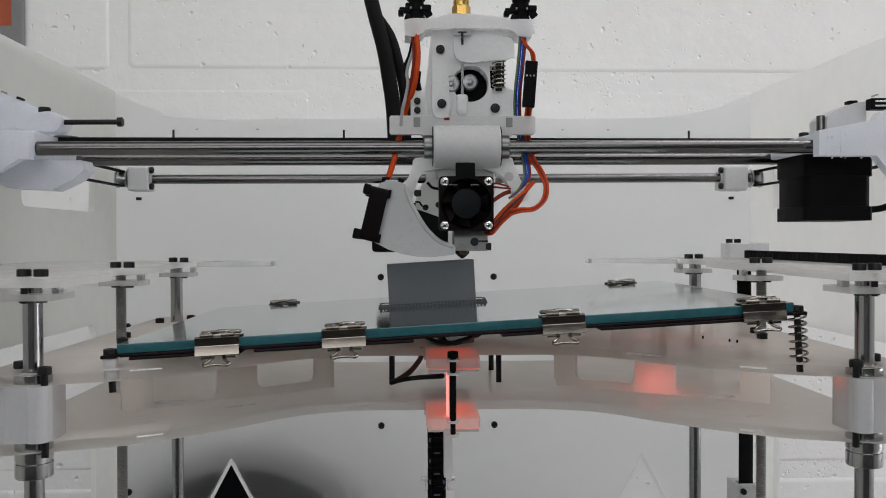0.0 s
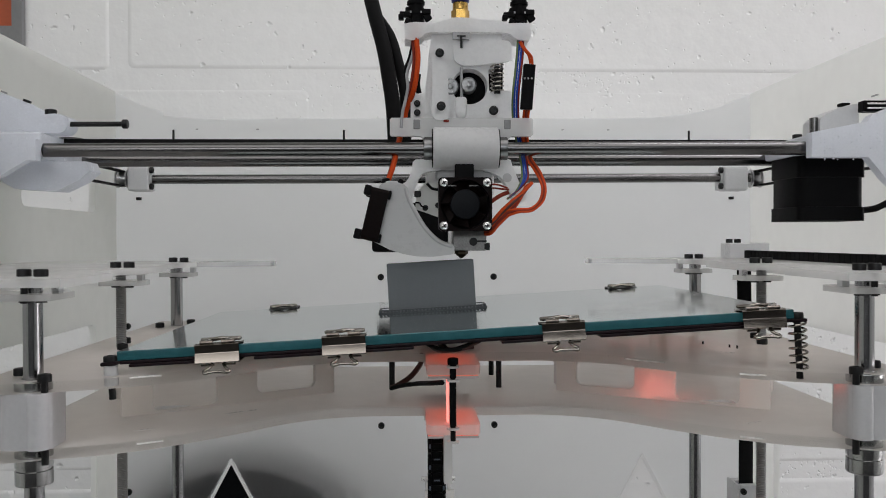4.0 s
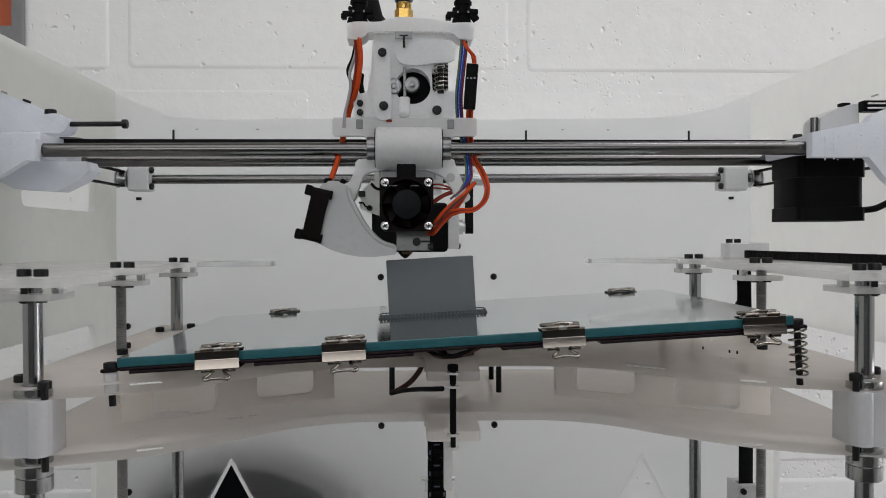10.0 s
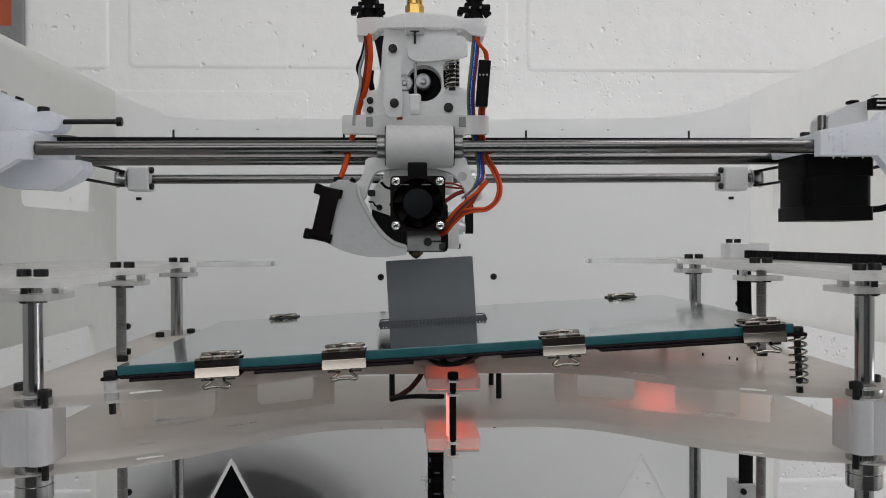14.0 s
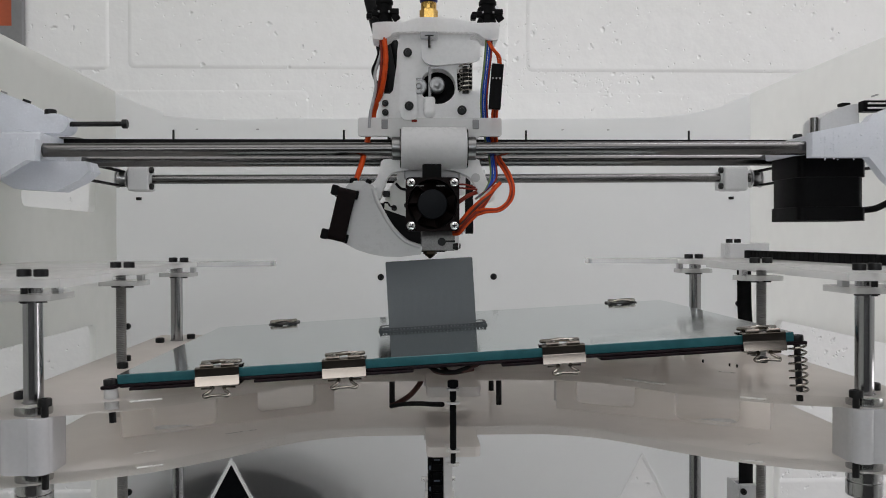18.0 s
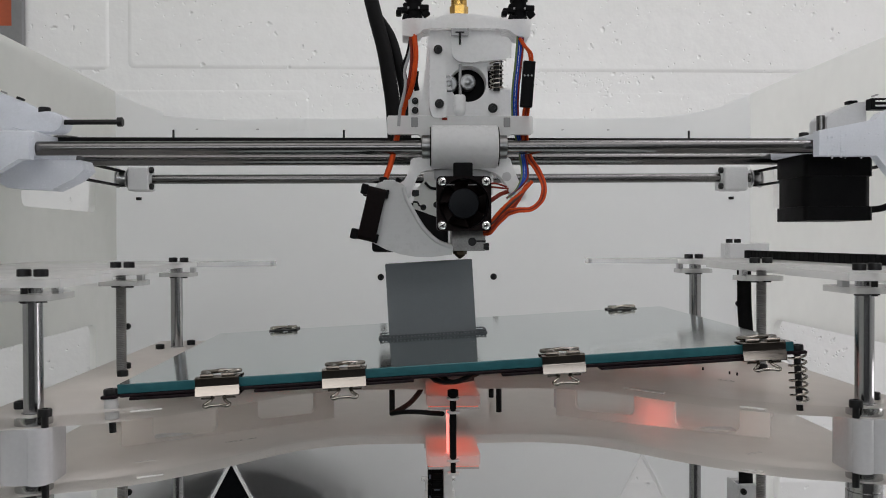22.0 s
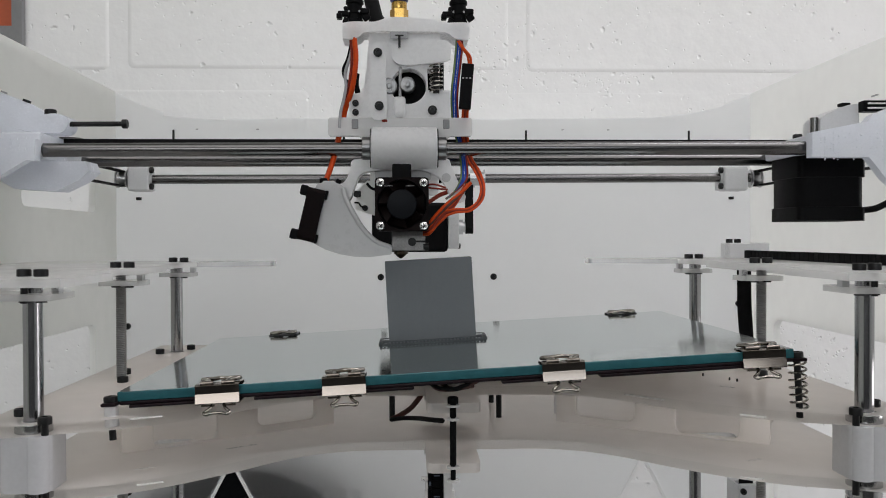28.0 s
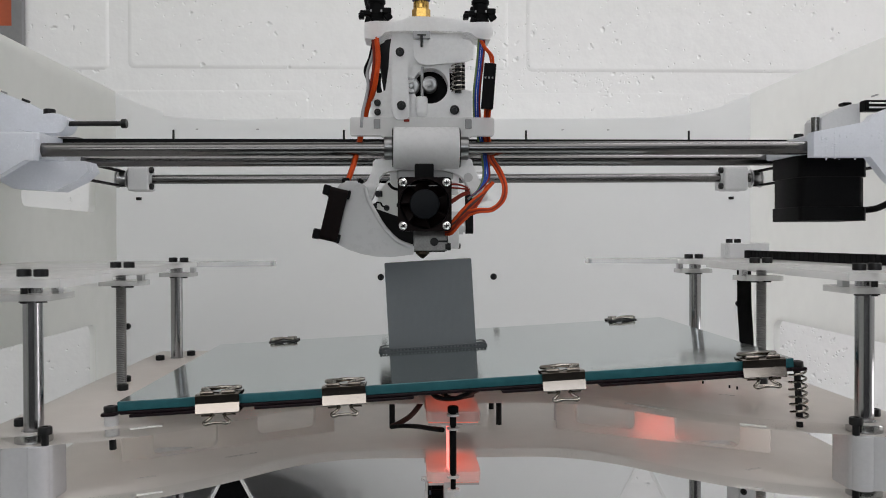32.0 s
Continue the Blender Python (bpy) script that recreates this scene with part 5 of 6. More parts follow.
            part("fan_lug", done(bm), BLACK, fan2)
    bm = bmesh.new()
    box(bm, -12, 14, -4.8, -4.2, -14, 14, 0.2)
    part("fan_back", done(bm), BLACK, fan2)
    bm = bmesh.new()
    profile = [(-48.3, 40.2), (-45.5, 43.5), (-37.5, 44), (-31.8, 41.5), (-30.2, 35.5), (-26.8, 28.5), (-21, 19), (-13.5, 11.6), (-5.5, 8.4), (-5.5, 3.4)]
    plate(bm, arc_line(profile, 4) + [(-11, 2.7), (-17, 2.0), (-26, 2.2), (-34, 3.6), (-42, 6.2), (-51.2, 11.0)], [], -15, 9, flat_y)
    bmesh.ops.bevel(bm, geom=[e for e in bm.edges if len(e.link_faces) == 2 and e.calc_face_angle() > 1.2], offset=1.3, segments=2, affect="EDGES", profile=0.5)
    duct = part("air_duct", bm, DUCT, h, "curved translucent air duct")
    bm = bmesh.new()
    tube(bm, smooth_path([(u - 0.6, -14.6, v - 0.7) for u, v in profile[3:9]], 5), 1.3, 10)
    part("rim", bm, DUCT, duct)
    bm = bmesh.new()
    box(bm, -44, -36.5, -14, -6, 40, 45, 1.2)
    part("duct_lug", bm, DUCT, h)
    bm = bmesh.new()
    box(bm, -46, -41.5, -9, -2, 40.5, 47, 0.8)
    rod(bm, (-37.5, -8, 41.5), (-34.6, -8, 46), 1.7, 12)
    part("fan_plug", bm, BLACK, h)
    # little screws and a sensor plate between the legs
    bm = bmesh.new()
    plate(bm, [(-27, 30), (-10, 24), (-8, 45), (-20, 47), (-26, 40)], [], 12, 15, flat_y)
    part("sensor_plate", bm, ACRYLIC, h)
    bm = bmesh.new()
    for x, z in ((-26, 38.5), (-21, 30.4), (-13.5, 32)):
        rod(bm, (x, 12, z), (x, 5.5, z), 1.7, 14)
    box(bm, -27.5, -23.5, 6, 12, 37, 40.5, 0.5)
    part("plate_screw", bm, OXIDE, h)
    bm = bmesh.new()
    tube(bm, smooth_path([(-27, 5, 33.5), (-24.5, 4, 33.2), (-23.2, 4, 31.3), (-20, 4, 30.6)], 5), 0.5, 6)
    tube(bm, smooth_path([(-20, 8, 45), (-17, 8, 42), (-12, 8, 41)], 5), 0.8, 6)
    part("sensor_lead", bm, RUBBER, h)
    # loom on the fan side
    bm = bmesh.new()
    tube(bm, smooth_path([(-26.4, -3, 134), (-26.2, -5, 126), (-25.2, -6, 113), (-27.4, -5, 97), (-31.4, 1, 87), (-34, 3.6, 79), (-36.6, 3.4, 68), (-39.2, -2, 56), (-42.4, -6, 46)], 6), 1.5, 10)
    part("wire", bm, ORANGE, h, "orange fan wire")
    bm = bmesh.new()
    tube(bm, smooth_path([(-28.2, -2, 134), (-28.2, -4, 126), (-27.4, -4.5, 113), (-29.4, -3.5, 98), (-32.6, 2, 88), (-35, 4.6, 79), (-37.6, 4.4, 68), (-40.2, -1, 56), (-43.2, -5, 46)], 6), 1.0, 8)
    part("wire", bm, RED, h)
    bm = bmesh.new()
    tube(bm, smooth_path([(-27, -2, 134), (-28, -3, 118), (-31.5, -3, 106), (-31, -4, 98), (-32.5, -4, 90), (-34.5, -4, 82), (-35, -4, 76)], 6), 0.9, 8)
    part("wire", bm, GREYWIRE, h)
    bm = bmesh.new()
    tube(bm, smooth_path([(-27, 0, 130), (-30, 1, 116), (-33, 1, 108), (-30.5, 1, 101), (-26.5, 1, 98)], 6), 0.9, 8)
    tube(bm, smooth_path([(-25, 0, 106), (-25.5, 0, 100), (-24.6, 0, 95)], 5), 1.6, 8)
    part("wire", bm, RUBBER, h)
    # loom on the heater side
    for k, (m, dx) in enumerate(((BLUE, 0.0), (BLUE, 1.4), (YELLOW, -0.9), (RED, 2.4))):
        bm = bmesh.new()
        tube(bm, smooth_path([(33.6 + dx * 0.5, -2, 133), (33.4 + dx, -4, 122), (32.0 + dx, -5 - 0.3 * k, 108), (30.6 + dx, -5, 95), (31 + dx, 0.5, 84), (33 + dx, 6.5, 75), (35.5 + dx, 7, 64), (36.5 + dx, 2, 54), (35.5 + dx, -4, 46), (31, -5, 39), (26, -6, 35)], 6), 0.65, 8)
        part("wire", bm, m, h)
    bm = bmesh.new()
    tube(bm, smooth_path([(33.5, -5, 124), (35.5, -6, 120), (38.5, -6.4, 116), (39.6, -6.4, 111)], 6), 0.7, 8)
    tube(bm, smooth_path([(34, -5.5, 124), (37, -6.5, 119), (40.2, -6.8, 115), (40.8, -6.6, 110)], 6), 0.7, 8)
    part("wire", bm, ORANGE, h)
    bm = bmesh.new()
    box(bm, 34.6, 41.4, -9, -4.5, 84.5, 110.5, 0.5, turn=pose(0, 0, 0, 0, 4.5, 0))
    plug = part("connector", bm, BLACK, h)
    bm = bmesh.new()
    for a in (-2, 0, 2):
        box(bm, 38 + a - 0.45, 38 + a + 0.45, -9.25, -8.9, 101.6, 102.6, 0.1)
    part("pin_mark", bm, GREYWIRE, plug)
    for k, (dx, m) in enumerate(((0, ORANGE), (1.3, RED), (2.7, ORANGE))):
        bm = bmesh.new()
        d = dx - 1.5
        tube(bm, smooth_path([(36.4 + dx, -6.6, 86), (36.1 + dx, -1, 81), (36.8 + dx * 0.9, 5, 74), (38.4 + dx * 0.8, 7.5, 66), (41.0 + d, 6, 59), (45.0 + d, 0, 51), (47.4 + d * 0.7, -6, 42), (45.6 + d * 0.8, -9, 34), (39.5 + d * 0.4, -11, 29.4 - 0.6 * k), (32, -11 - 0.3 * k, 29.0 - 0.9 * k), (26, -10, 28.2 - 1.4 * k)], 7), 0.7, 8)
        part("wire", bm, m, h)
    for k in range(5):
        bm = bmesh.new()
        e = 1.75 * k
        tube(bm, smooth_path([(40.5 - e * 0.5, -6, 44.5 - e * 0.3), (35 - e * 0.3, -8, 38.8 - e * 0.6), (28.5 - e * 0.2, -9 - 0.4 * (k % 2), 33.6 - e), (22 - e * 0.15, -9 + 0.5 * (k % 3), 27.6 - e), (16.5, -8, 21.0 - e * 0.8), (13.5, -4, 17.6 - e * 0.4)], 6), 1.05, 8)
        part("wire", bm, (ORANGE, BROWN, ORANGE, RED, ORANGE)[k], h)
    bm = bmesh.new()
    tube(bm, smooth_path([(14, -9, 41.5), (20, -8, 41), (27, -7, 40.4)], 5), 0.55, 6)
    tube(bm, smooth_path([(14, -9, 43), (20, -8, 43.2), (26, -7, 41.4)], 5), 0.55, 6)
    tube(bm, smooth_path([(16, -7, 33), (22, -6, 37), (27, -6, 39)], 5), 1.2, 8)
    part("wire", bm, RED, h)
    # the extruder stands a little proud of the wing plate
    for ob in h.children_recursive:
        low, high = [f(v.co.z for v in ob.data.vertices) / MM for f in (min, max)]
        rigid = low > 80 and high - low < 8
        for v in ob.data.vertices:
            v.co.z += 1.9 * MM * (1.0 if rigid else min(1.0, max(0.0, (v.co.z / MM - 82.1) / 1.5)))
    return h


def cable_sleeve():
    c = thing("cable_sleeve", -10, 560, 60, "braided black cable sleeve looping down behind the print head", "cable")
    bm = bmesh.new()
    tube(bm, smooth_path([(-45, 640, 420), (-38, 620, 280), (-30, 600, 190), (-24, 585, 158), (-17, 575, 130), (-13.5, 570, 110), (-10.5, 566, 88), (-9, 562, 62)], 8), 5.0, 14)
    part("sleeve", bm, RUBBER, c)
    bm = bmesh.new()
    tube(bm, smooth_path([(-24, 592, 158), (-13, 584, 140), (-7, 578, 120), (-3, 574, 100), (-2, 570, 80), (-2, 566, 62)], 8), 3.6, 12)
    part("sleeve", bm, RUBBER, c)


GANTRY = gantry()
HEAD = print_head()
cable_sleeve()


# ---- what moves: seconds, nozzle x, gantry y, lift of the bed over its lowest place (millimetres) ----
ROWS = [
    (0, 30.5, 1.2, 24.73), (0.1, 0.7, 0.5, 26.28), (0.2, 0.7, 0.5, 26.21), (0.3, 30.5, 0.5, 24.5), (0.4, -9.8, 3.4, 26.63), (0.5, 36.6, 4, 24.01),
    (0.6, -8.9, 5.1, 26.43), (0.7, 8.6, 6.2, 25.4), (0.8, 6, 9.9, 25.47), (0.9, 36.2, 9.9, 23.74), (1, 5.1, 9.5, 25.36), (1.1, 10.3, 9.9, 25),
    (1.2, -7.6, 9.9, 25.91), (1.3, 36.6, 9.9, 23.41), (1.4, -11.6, 9.9, 25.97), (1.5, 6, 9.5, 24.94), (1.6, 8.1, 9.9, 24.74), (1.7, 16.9, 9.9, 24.19),
    (1.8, -2.8, 9.9, 25.19), (1.9, 36.6, 9.9, 22.95), (2, -4.6, 9.5, 25.13), (2.1, 19.5, 9.9, 23.74), (2.2, 9.5, 9.9, 24.21), (2.3, 20, 9.9, 23.56),
    (2.4, 29.2, 9.9, 22.98), (2.5, -2.8, 8.1, 24.66), (2.6, 16.5, 9.9, 23.53), (2.7, 9.5, 6.4, 23.83), (2.8, 22.6, 5.6, 23.04), (2.9, -9.8, 4.8, 24.74),
    (3, 35.7, 4, 22.16), (3.1, -8.9, 4.8, 24.54), (3.2, 10.8, 5.6, 23.38), (3.3, 19.1, 6.4, 22.85), (3.4, 0.3, 9.9, 23.8), (3.5, 30, 8.1, 22.09),
    (3.6, 33, 9.9, 21.85), (3.7, -4.1, 9.9, 23.81), (3.8, 24.3, 9.9, 22.18), (3.9, 5.3, 9.9, 23.14), (4, 30.5, 9.9, 21.68), (4.1, -7.1, 9.9, 23.67),
    (4.2, 24.3, 9.9, 21.87), (4.3, -1.2, 9.9, 23.19), (4.4, 26.5, 9.9, 21.6), (4.5, -5.1, 9.9, 23.25), (4.6, 22.5, 9.9, 21.66), (4.7, 0.6, 9.9, 22.79),
    (4.8, 32, 9.9, 20.98), (4.9, -0.1, 9.9, 22.67), (5, 16.9, 9.9, 21.66), (5.1, 4.2, 9.9, 22.28), (5.2, 24.2, 9.9, 21.1), (5.3, -5.6, 9.9, 22.66),
    (5.4, 15.8, 9.9, 21.41), (5.5, 24.3, 9.5, 20.86), (5.6, -13.3, 9.9, 22.85), (5.7, 27.9, 5.6, 20.52), (5.8, 3.3, 3.7, 21.78), (5.9, 11.2, 0.5, 21.27),
    (6, 2.9, -0.2, 21.65), (6.1, -9.8, 0.5, 22.27), (6.2, 25.7, 0.5, 20.25), (6.3, 5.1, 0.5, 21.3), (6.4, 22.6, 0.5, 20.26), (6.5, -8.9, 1.2, 21.91),
    (6.6, -0.2, 0.5, 21.35), (6.7, 23.5, 4.5, 19.98), (6.8, 7.3, 6.1, 20.79), (6.9, 5.1, 9.9, 20.83), (7, 25.7, 9.5, 19.62), (7.1, -5.4, 9.9, 21.25),
    (7.2, 35.7, 9.9, 18.91), (7.3, -12.9, 9.9, 21.5), (7.4, 15.6, 9.9, 19.86), (7.5, 15.2, 9.5, 19.81), (7.6, 23.5, 9.9, 19.27), (7.7, -9.8, 9.9, 21.02),
    (7.8, 35.3, 9.9, 18.47), (7.9, 23.5, 9.9, 19.04), (8, 7.3, 9.5, 19.85), (8.1, -5.4, 9.9, 20.46), (8.2, 35.3, 9.9, 18.15), (8.3, -13.7, 9.9, 20.76),
    (8.4, 25.7, 9.9, 18.52), (8.5, 4.6, 10.8, 19.6), (8.6, 13, 9.9, 19.06), (8.7, 0.3, 6.4, 19.68), (8.8, 35.7, 4.2, 17.66), (8.9, -8.1, 0.5, 19.98),
    (9, 21.7, -0.2, 18.27), (9.1, 4.2, 0.5, 19.15), (9.2, 27, 0.5, 17.82), (9.3, 35.3, 0.5, 17.29), (9.4, -14.2, 0.5, 19.92), (9.5, 29.2, 2.5, 17.46),
    (9.6, 2.9, 3.9, 18.82), (9.7, 9.5, 5.3, 18.38), (9.8, -14.2, 6.7, 19.6), (9.9, 34, 9.9, 16.88), (10, -2.4, 9.5, 18.79), (10.1, 14.7, 9.9, 17.78),
    (10.2, -0.2, 6.7, 18.52), (10.3, 24.3, 5.3, 17.09), (10.4, -12, 3.9, 19), (10.5, 35.7, 2.5, 16.31), (10.6, 12.1, 3.6, 17.53), (10.7, 17.8, 4.8, 17.13),
    (10.8, -7.6, 5.9, 18.45), (10.9, 35.7, 7, 15.99), (11, -13.7, 8.1, 18.62), (11.1, 25.2, 9.9, 16.41), (11.2, 6.4, 9.9, 17.36), (11.3, 23.9, 9.9, 16.32),
    (11.4, -9.8, 9.9, 18.09), (11.5, 32.7, 8.1, 15.68), (11.6, -13.7, 6.4, 18.14), (11.7, 30.5, 4.8, 15.64), (11.8, 3.3, 0.5, 17.05), (11.9, 26.5, 0.5, 15.69),
    (12, -7.2, -0.2, 17.46), (12.1, 35.3, 0.5, 15.05), (12.2, -13.3, 0.5, 17.64), (12.3, 24.8, 0.5, 15.47), (12.4, 5.5, 0.5, 16.44), (12.5, -4.6, -0.2, 16.92),
    (12.6, 35.3, 0.5, 14.65), (12.7, -7.6, 3.7, 16.92), (12.8, 2.9, 5.6, 16.27), (12.9, 11.6, 9.9, 15.71), (13, 20.8, 9.5, 15.12), (13.1, -7.6, 9.9, 16.6),
    (13.2, 35.3, 5.6, 14.17), (13.3, -11.1, 3.7, 16.63), (13.4, 23.9, 0.5, 14.63), (13.5, 6, -0.2, 15.53), (13.6, 23, 0.5, 14.52), (13.7, 32.7, 0.5, 13.91),
    (13.8, -14.2, 0.5, 16.39), (13.9, 31.8, 0.5, 13.79), (14, 3.8, -0.2, 15.25), (14.1, 25.2, 0.5, 13.99), (14.2, 34, 0.5, 13.43), (14.3, -14.2, 0.5, 15.99),
    (14.4, 29.2, 0.5, 13.53), (14.5, 12.5, 1.2, 14.36), (14.6, 24.1, 0.5, 13.64), (14.7, 2.7, 0.5, 14.73), (14.8, 32.8, 0.5, 13), (14.9, -1.9, 0.5, 14.83),
    (15, 23.3, 0.5, 13.36), (15.1, 0.3, 3.2, 14.54), (15.2, 24.8, 3.6, 13.12), (15.3, -3.6, 3.9, 14.59), (15.4, 16.9, 4.3, 13.39), (15.5, 5.5, 4.6, 13.93),
    (15.6, 27.9, 5, 12.62), (15.7, -4.3, 5.3, 14.3), (15.8, 24, 5.7, 12.67), (15.9, 3.5, 6, 13.71), (16, 25.1, 6.4, 12.45), (16.1, -7.7, 6.7, 14.16),
    (16.2, 20.4, 7.1, 12.54), (16.3, 3.6, 9.9, 13.38), (16.4, 30, 9.9, 11.85), (16.5, -7.2, 8.1, 13.81), (16.6, 20.8, 9.9, 12.19), (16.7, 0.7, 9.9, 13.21),
    (16.8, 9.5, 9.9, 12.65), (16.9, -7.2, 6.9, 13.48), (17, 34.9, 6.7, 11.09), (17.1, -13.3, 6.9, 13.65), (17.2, 13.8, 9.9, 12.08), (17.3, 16, 9.9, 11.88),
    (17.4, -5, 9.9, 12.94), (17.5, 34, 8.1, 10.73), (17.6, -14.2, 9.9, 13.28), (17.7, 35.7, 9.9, 10.47), (17.8, -5.4, 9.9, 12.64), (17.9, 17.3, 9.9, 11.31),
    (18, 12.1, 9.5, 11.51), (18.1, -12.9, 9.9, 12.8), (18.2, 35.3, 5.6, 10.08), (18.3, -8.1, 3.7, 12.37), (18.4, 9, 0.5, 11.35), (18.5, 3.3, -0.2, 11.58),
    (18.6, -14.2, 0.5, 12.45), (18.7, 35.7, 3.7, 9.64), (18.8, -6.3, 5.6, 11.86), (18.9, 24.3, 9.9, 10.09), (19, 4.6, 9.5, 11.09), (19.1, 21.7, 9.9, 10.07),
    (19.2, -8.9, 9.9, 11.67), (19.3, 34.9, 9.9, 9.18), (19.4, 23.5, 9.9, 9.73), (19.5, 6.4, 9.5, 10.58), (19.6, 32.2, 9.9, 9.08), (19.7, -14.2, 9.9, 11.54),
    (19.8, 29.6, 9.9, 9.06), (19.9, 20.8, 9.9, 9.45), (20, 8.6, 8.1, 10.04), (20.1, -8.1, 9.9, 10.87), (20.2, 34.9, 9.9, 8.43), (20.3, -12.4, 9.9, 10.94),
    (20.4, 24.3, 9.9, 8.84), (20.5, 5.5, 8.1, 9.79), (20.6, 13.4, 6.7, 9.27), (20.7, 15.6, 5.3, 9.07), (20.8, 33.1, 3.9, 8.03), (20.9, -14.2, 0.5, 10.53),
    (21, 29.2, 1.2, 8.07), (21.1, 1.1, 0.5, 9.52), (21.2, 27, 0.5, 8.02), (21.3, 34.4, 0.5, 7.53), (21.4, -14.2, 0.5, 10.11), (21.5, 27.9, 1.2, 7.72),
    (21.6, 14.7, 0.5, 8.36), (21.7, -1.9, 0.5, 9.19), (21.8, 32.7, 0.5, 7.21), (21.9, -14.2, 0.5, 9.69), (22, 29.2, 1.2, 7.23), (22.1, 12.1, 0.5, 8.08),
    (22.2, 16.9, 0.5, 7.73), (22.3, 24.8, 0.5, 7.22), (22.4, -12.9, 0.5, 9.2), (22.5, 34.4, 2.5, 6.52), (22.6, -6.7, 3.9, 8.69), (22.7, 18.7, 5.3, 7.21),
    (22.8, -8.9, 6.7, 8.64), (22.9, 34.4, 9.9, 6.18), (23, -12, 9.5, 8.64), (23.1, -4.6, 9.9, 8.15), (23.2, 16.5, 9.9, 6.91), (23.3, -10.7, 9.9, 8.31),
    (23.4, 34.9, 9.9, 5.73), (23.5, -10.7, 9.5, 8.14), (23.6, 6.8, 9.9, 7.1), (23.7, 5.1, 9.9, 7.11), (23.8, -2.8, 7, 7.45), (23.9, 31.8, 6.1, 5.47),
    (24, -14.2, 5.3, 7.91), (24.1, 29.2, 6.1, 5.45), (24.2, 0.7, 7, 6.92), (24.3, 17.3, 9.9, 5.92), (24.4, -6.3, 9.9, 7.13), (24.5, 34, 9.5, 4.84),
    (24.6, -13.7, 9.9, 7.37), (24.7, 25.2, 6.1, 5.15), (24.8, 8.1, 4.5, 6), (24.9, 20.4, 0.5, 5.24), (25, -10.2, 1.2, 6.84), (25.1, 34.9, 0.5, 4.28),
    (25.2, -10.2, 3.4, 6.66), (25.3, 11.2, 4.5, 5.4), (25.4, 18.2, 5.6, 4.93), (25.5, 26.1, 6.7, 4.41), (25.6, 27.8, 6.4, 4.23), (25.7, -3.2, 6.1, 5.85),
    (25.8, 19, 5.8, 4.54), (25.9, 4.5, 5.6, 5.26), (26, 31.2, 5.3, 3.71), (26.1, -7.5, 5, 5.74), (26.2, 18.8, 4.7, 4.21), (26.3, 3.4, 4.5, 4.97),
    (26.4, 30.4, 4.2, 3.4), (26.5, -6.8, 3.9, 5.36), (26.6, 20.5, 3.6, 3.77), (26.7, 4.5, 3.4, 4.56), (26.8, 32.3, 0.5, 2.95), (26.9, -5.8, 0.5, 4.96),
    (27, 21.2, 0.5, 3.39), (27.1, 0.5, 0.5, 4.44), (27.2, 28.7, 0.5, 2.8), (27.3, -7.5, 0.5, 4.7), (27.4, 23.8, 0.5, 2.9), (27.5, 20.8, 1.2, 2.97),
    (27.6, 9, 0.5, 3.54), (27.7, -8.5, 4.5, 4.41), (27.8, 34.9, 6.1, 1.95), (27.9, -12.4, 9.9, 4.45), (28, -5, 9.5, 3.96), (28.1, 17.3, 9.9, 2.64),
    (28.2, 13, 9.9, 2.8), (28.3, -1.9, 7, 3.53), (28.4, 31.4, 6.1, 1.62), (28.5, -14.2, 5.3, 4.02), (28.6, 29.6, 5.9, 1.54), (28.7, 11.6, 6.4, 2.43),
    (28.8, 0.3, 7, 2.97), (28.9, -7.6, 9.9, 3.31), (29, 34.4, 8.1, 0.92), (29.1, -13.7, 9.9, 3.48), (29.2, 13, 9.9, 1.92), (29.3, 15.2, 9.9, 1.72),
    (29.4, 32.7, 6.9, 0.67), (29.5, -14.2, 6.7, 3.15), (29.6, 29.2, 9.9, 0.69), (29.7, 1.6, 9.9, 2.11), (29.8, 9.9, 9.9, 1.57), (29.9, 2.5, 9.9, 1.89),
    (30, 26.1, 9.5, 0.5), (30.1, -14.2, 9.9, 2.62), (30.2, 22.6, 9.9, 0.52), (30.3, 5.5, 9.9, 1.37), (30.4, 13, 9.9, 0.87), (30.5, 15.2, 9.5, 0.66),
    (30.6, 35.7, 9.9, -0.55), (30.7, -7.2, 9.9, 1.71), (30.8, 19.1, 9.9, 0.18), (30.9, 10.8, 9.9, 0.55), (31, 17.8, 9.5, 0.08), (31.1, 34, 9.9, -0.9),
    (31.2, -5.4, 5.6, 1.17), (31.3, 16.8, 3.7, -0.14), (31.4, 4.6, 0.5, 0.45), (31.5, 7.2, -0.2, 0.21), (31.6, 22.7, 0.5, -0.72), (31.7, -11.9, 0.5, 1.09),
    (31.8, 34.5, 4.8, -1.54), (31.9, 20.4, 6.4, -0.86), (32, 7.7, 8.1, -0.25),
]


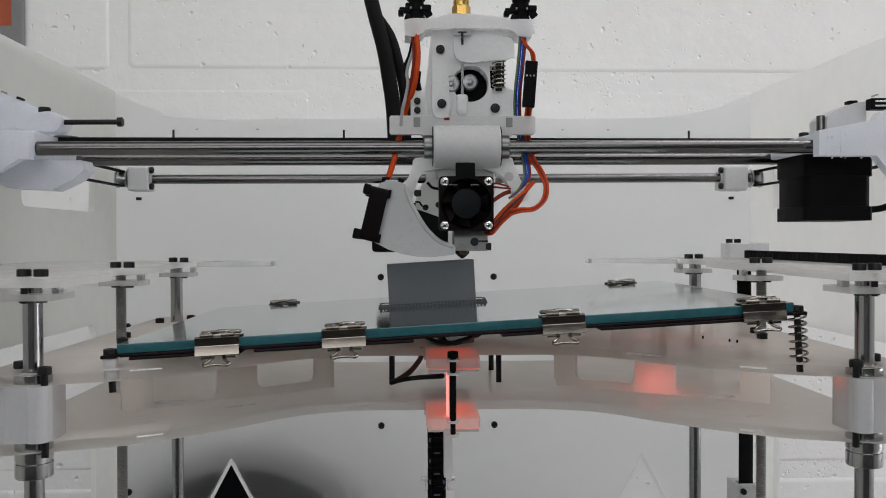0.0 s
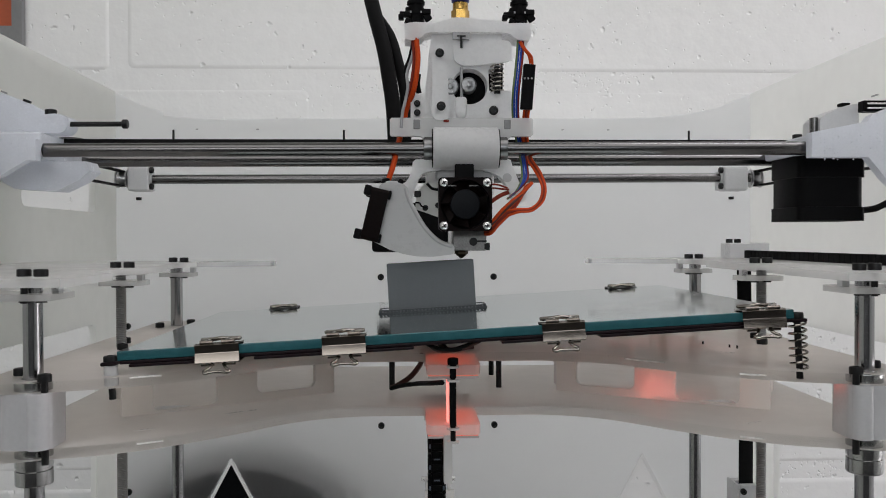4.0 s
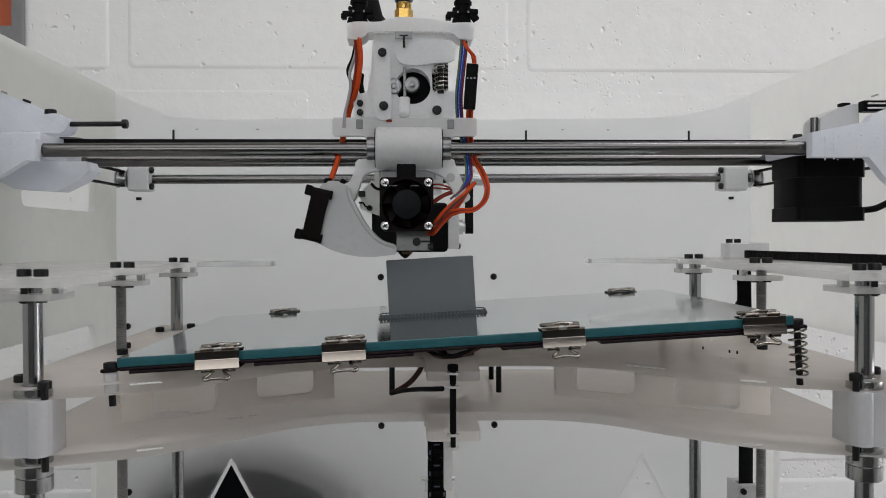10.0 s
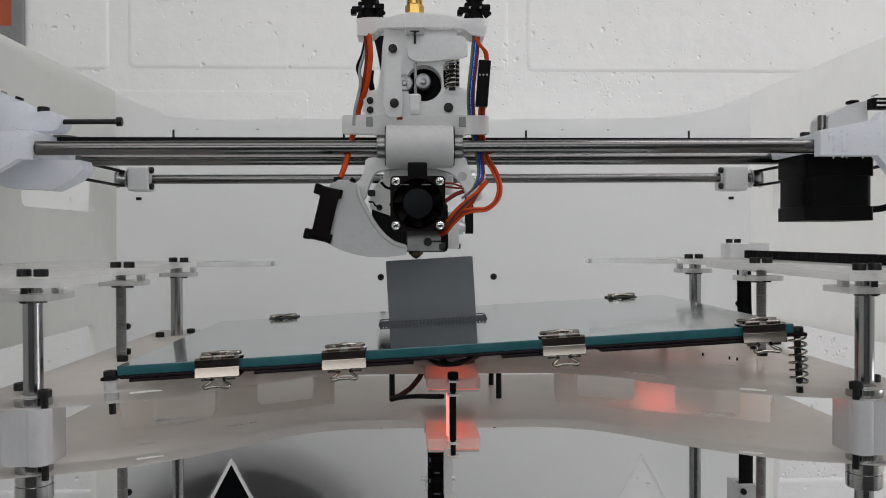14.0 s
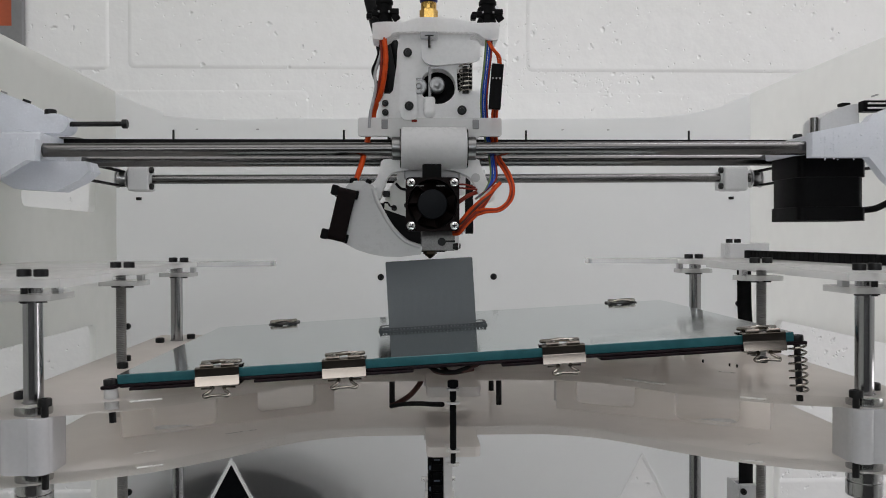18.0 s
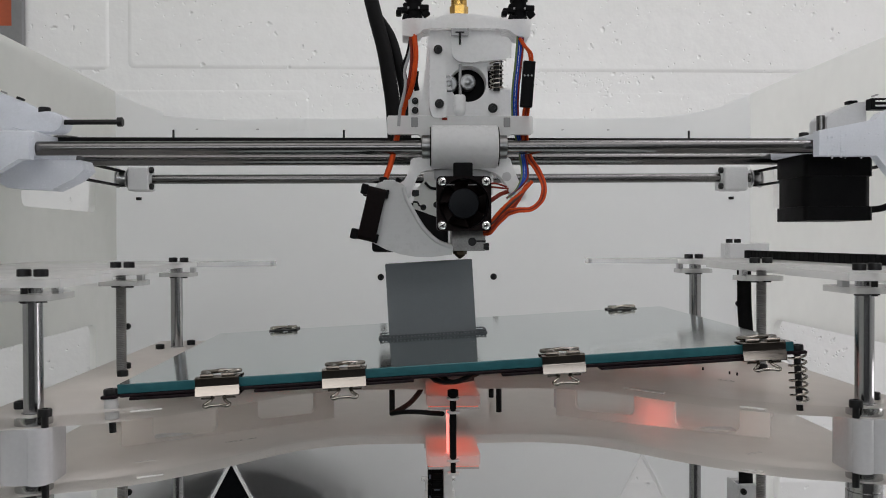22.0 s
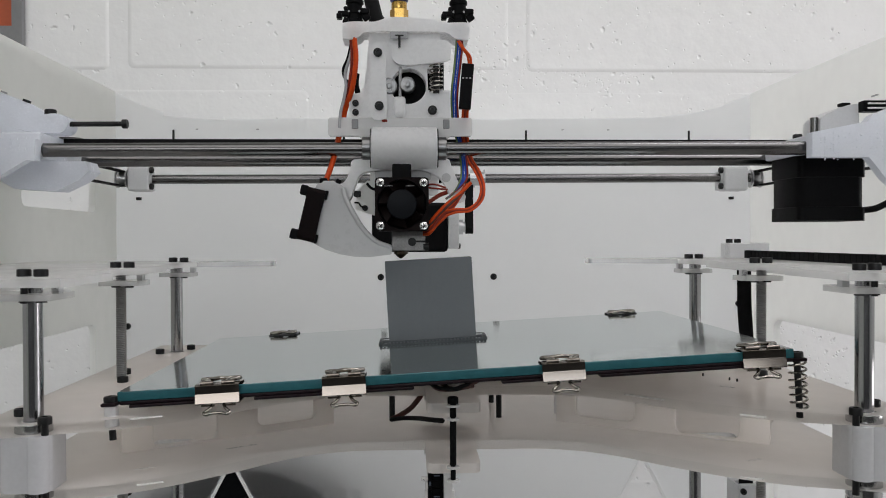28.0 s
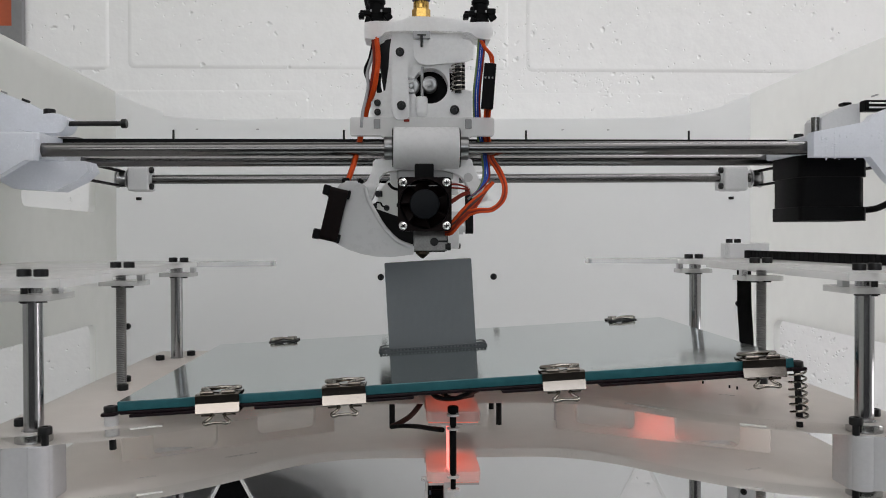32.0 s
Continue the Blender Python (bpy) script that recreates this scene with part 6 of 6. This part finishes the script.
# ---- how far each red light stands out: seconds, share ----
BLINK = [
    (0, 1), (0.1, 0), (0.3, 0), (0.4, 0.25), (0.5, 1), (0.7, 1), (0.8, 0.6), (0.9, 0.8), (1, 0), (1.1, 0.8), (1.2, 0.5), (1.3, 1), (2.1, 1),
    (2.4, 0.2), (2.6, 0.2), (2.9, 0.7), (3.1, 0.7), (3.3, 0), (3.8, 0), (3.9, 1), (4.3, 1), (4.4, 0), (4.7, 0), (4.8, 0.8), (5.2, 0.8), (5.3, 0), (5.6, 0),
    (5.7, 0.8), (5.8, 1), (6, 1), (6.1, 0.2), (6.2, 0.4), (6.3, 0), (6.5, 0), (6.6, 0.8), (6.7, 1), (6.9, 1), (7, 0), (7.1, 0.3), (7.4, 1), (7.6, 1),
    (7.9, 0.45), (8.1, 0.45), (8.4, 1), (8.6, 1), (8.9, 0), (9.1, 0), (9.4, 1), (9.6, 1), (9.9, 0.1), (10.1, 0.1), (10.4, 0.8), (10.6, 0.8), (10.8, 0), (11.6, 0),
    (11.9, 1), (12.1, 1), (12.4, 0.8), (13.1, 0.8), (13.4, 0), (13.6, 0), (13.9, 1), (14.1, 1), (14.4, 0), (14.8, 0), (14.9, 1), (15.3, 1), (15.4, 0), (15.8, 0),
    (15.9, 0.8), (16.6, 1), (16.9, 0), (17.1, 0), (17.4, 1), (17.6, 1), (17.9, 0.05), (18.1, 0.05), (18.4, 1), (18.6, 1), (18.8, 0), (19.2, 0), (19.4, 1), (19.7, 1),
    (19.9, 0.5), (20.1, 0.5), (20.4, 0.7), (20.6, 0.7), (20.9, 0.1), (21.1, 0), (21.6, 0), (21.9, 1), (22.1, 1), (22.4, 0), (22.6, 0), (22.9, 1), (23.1, 1),
    (23.4, 0), (23.6, 0), (23.9, 1), (24.1, 1), (24.4, 0.6), (24.6, 0.6), (24.9, 0.3), (25.1, 0.3), (25.3, 0), (25.8, 0), (25.9, 1), (26.3, 1), (26.4, 0), (26.9, 0),
    (27, 0.8), (27.6, 1), (27.8, 0), (28.1, 0), (28.4, 1), (28.6, 1), (28.8, 0), (29.2, 0), (29.4, 1), (29.7, 1), (29.9, 0.6), (30.1, 0.6), (30.4, 0), (30.7, 0),
    (30.9, 1), (31.1, 1), (31.4, 0.2), (31.6, 0.2), (31.8, 1), (32, 1),
]


def motions():
    g0, h0 = GANTRY.matrix_basis.copy(), HEAD.matrix_basis.copy()
    walk(GANTRY, [(t, Matrix.Translation((0, y * MM, 0)) @ g0) for t, x, y, z in ROWS])
    walk(HEAD, [(t, Matrix.Translation((x * MM, y * MM, 0)) @ h0) for t, x, y, z in ROWS])
    for ob in (*CARRIAGE, *BED_THINGS, PRINT):
        m = ob.matrix_basis.copy()
        walk(ob, [(t, Matrix.Translation((0, 0, z * MM)) @ m) for t, x, y, z in ROWS])
    for led, travel, least in BLINKING:
        walk(led, [(t, pose(0, 0, 0 if out >= least else -travel * MM)) for t, out in BLINK])
    # the added glow sheets slide out of sight where the tabs are unlit
    for strip in TAB_GLOWS:
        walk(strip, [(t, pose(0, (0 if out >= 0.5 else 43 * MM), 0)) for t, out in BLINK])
    walk(PRINT_TOP, [(t, pose(0, 0, GROW * MM * t / 32)) for t, x, y, z in ROWS[::10]])


motions()
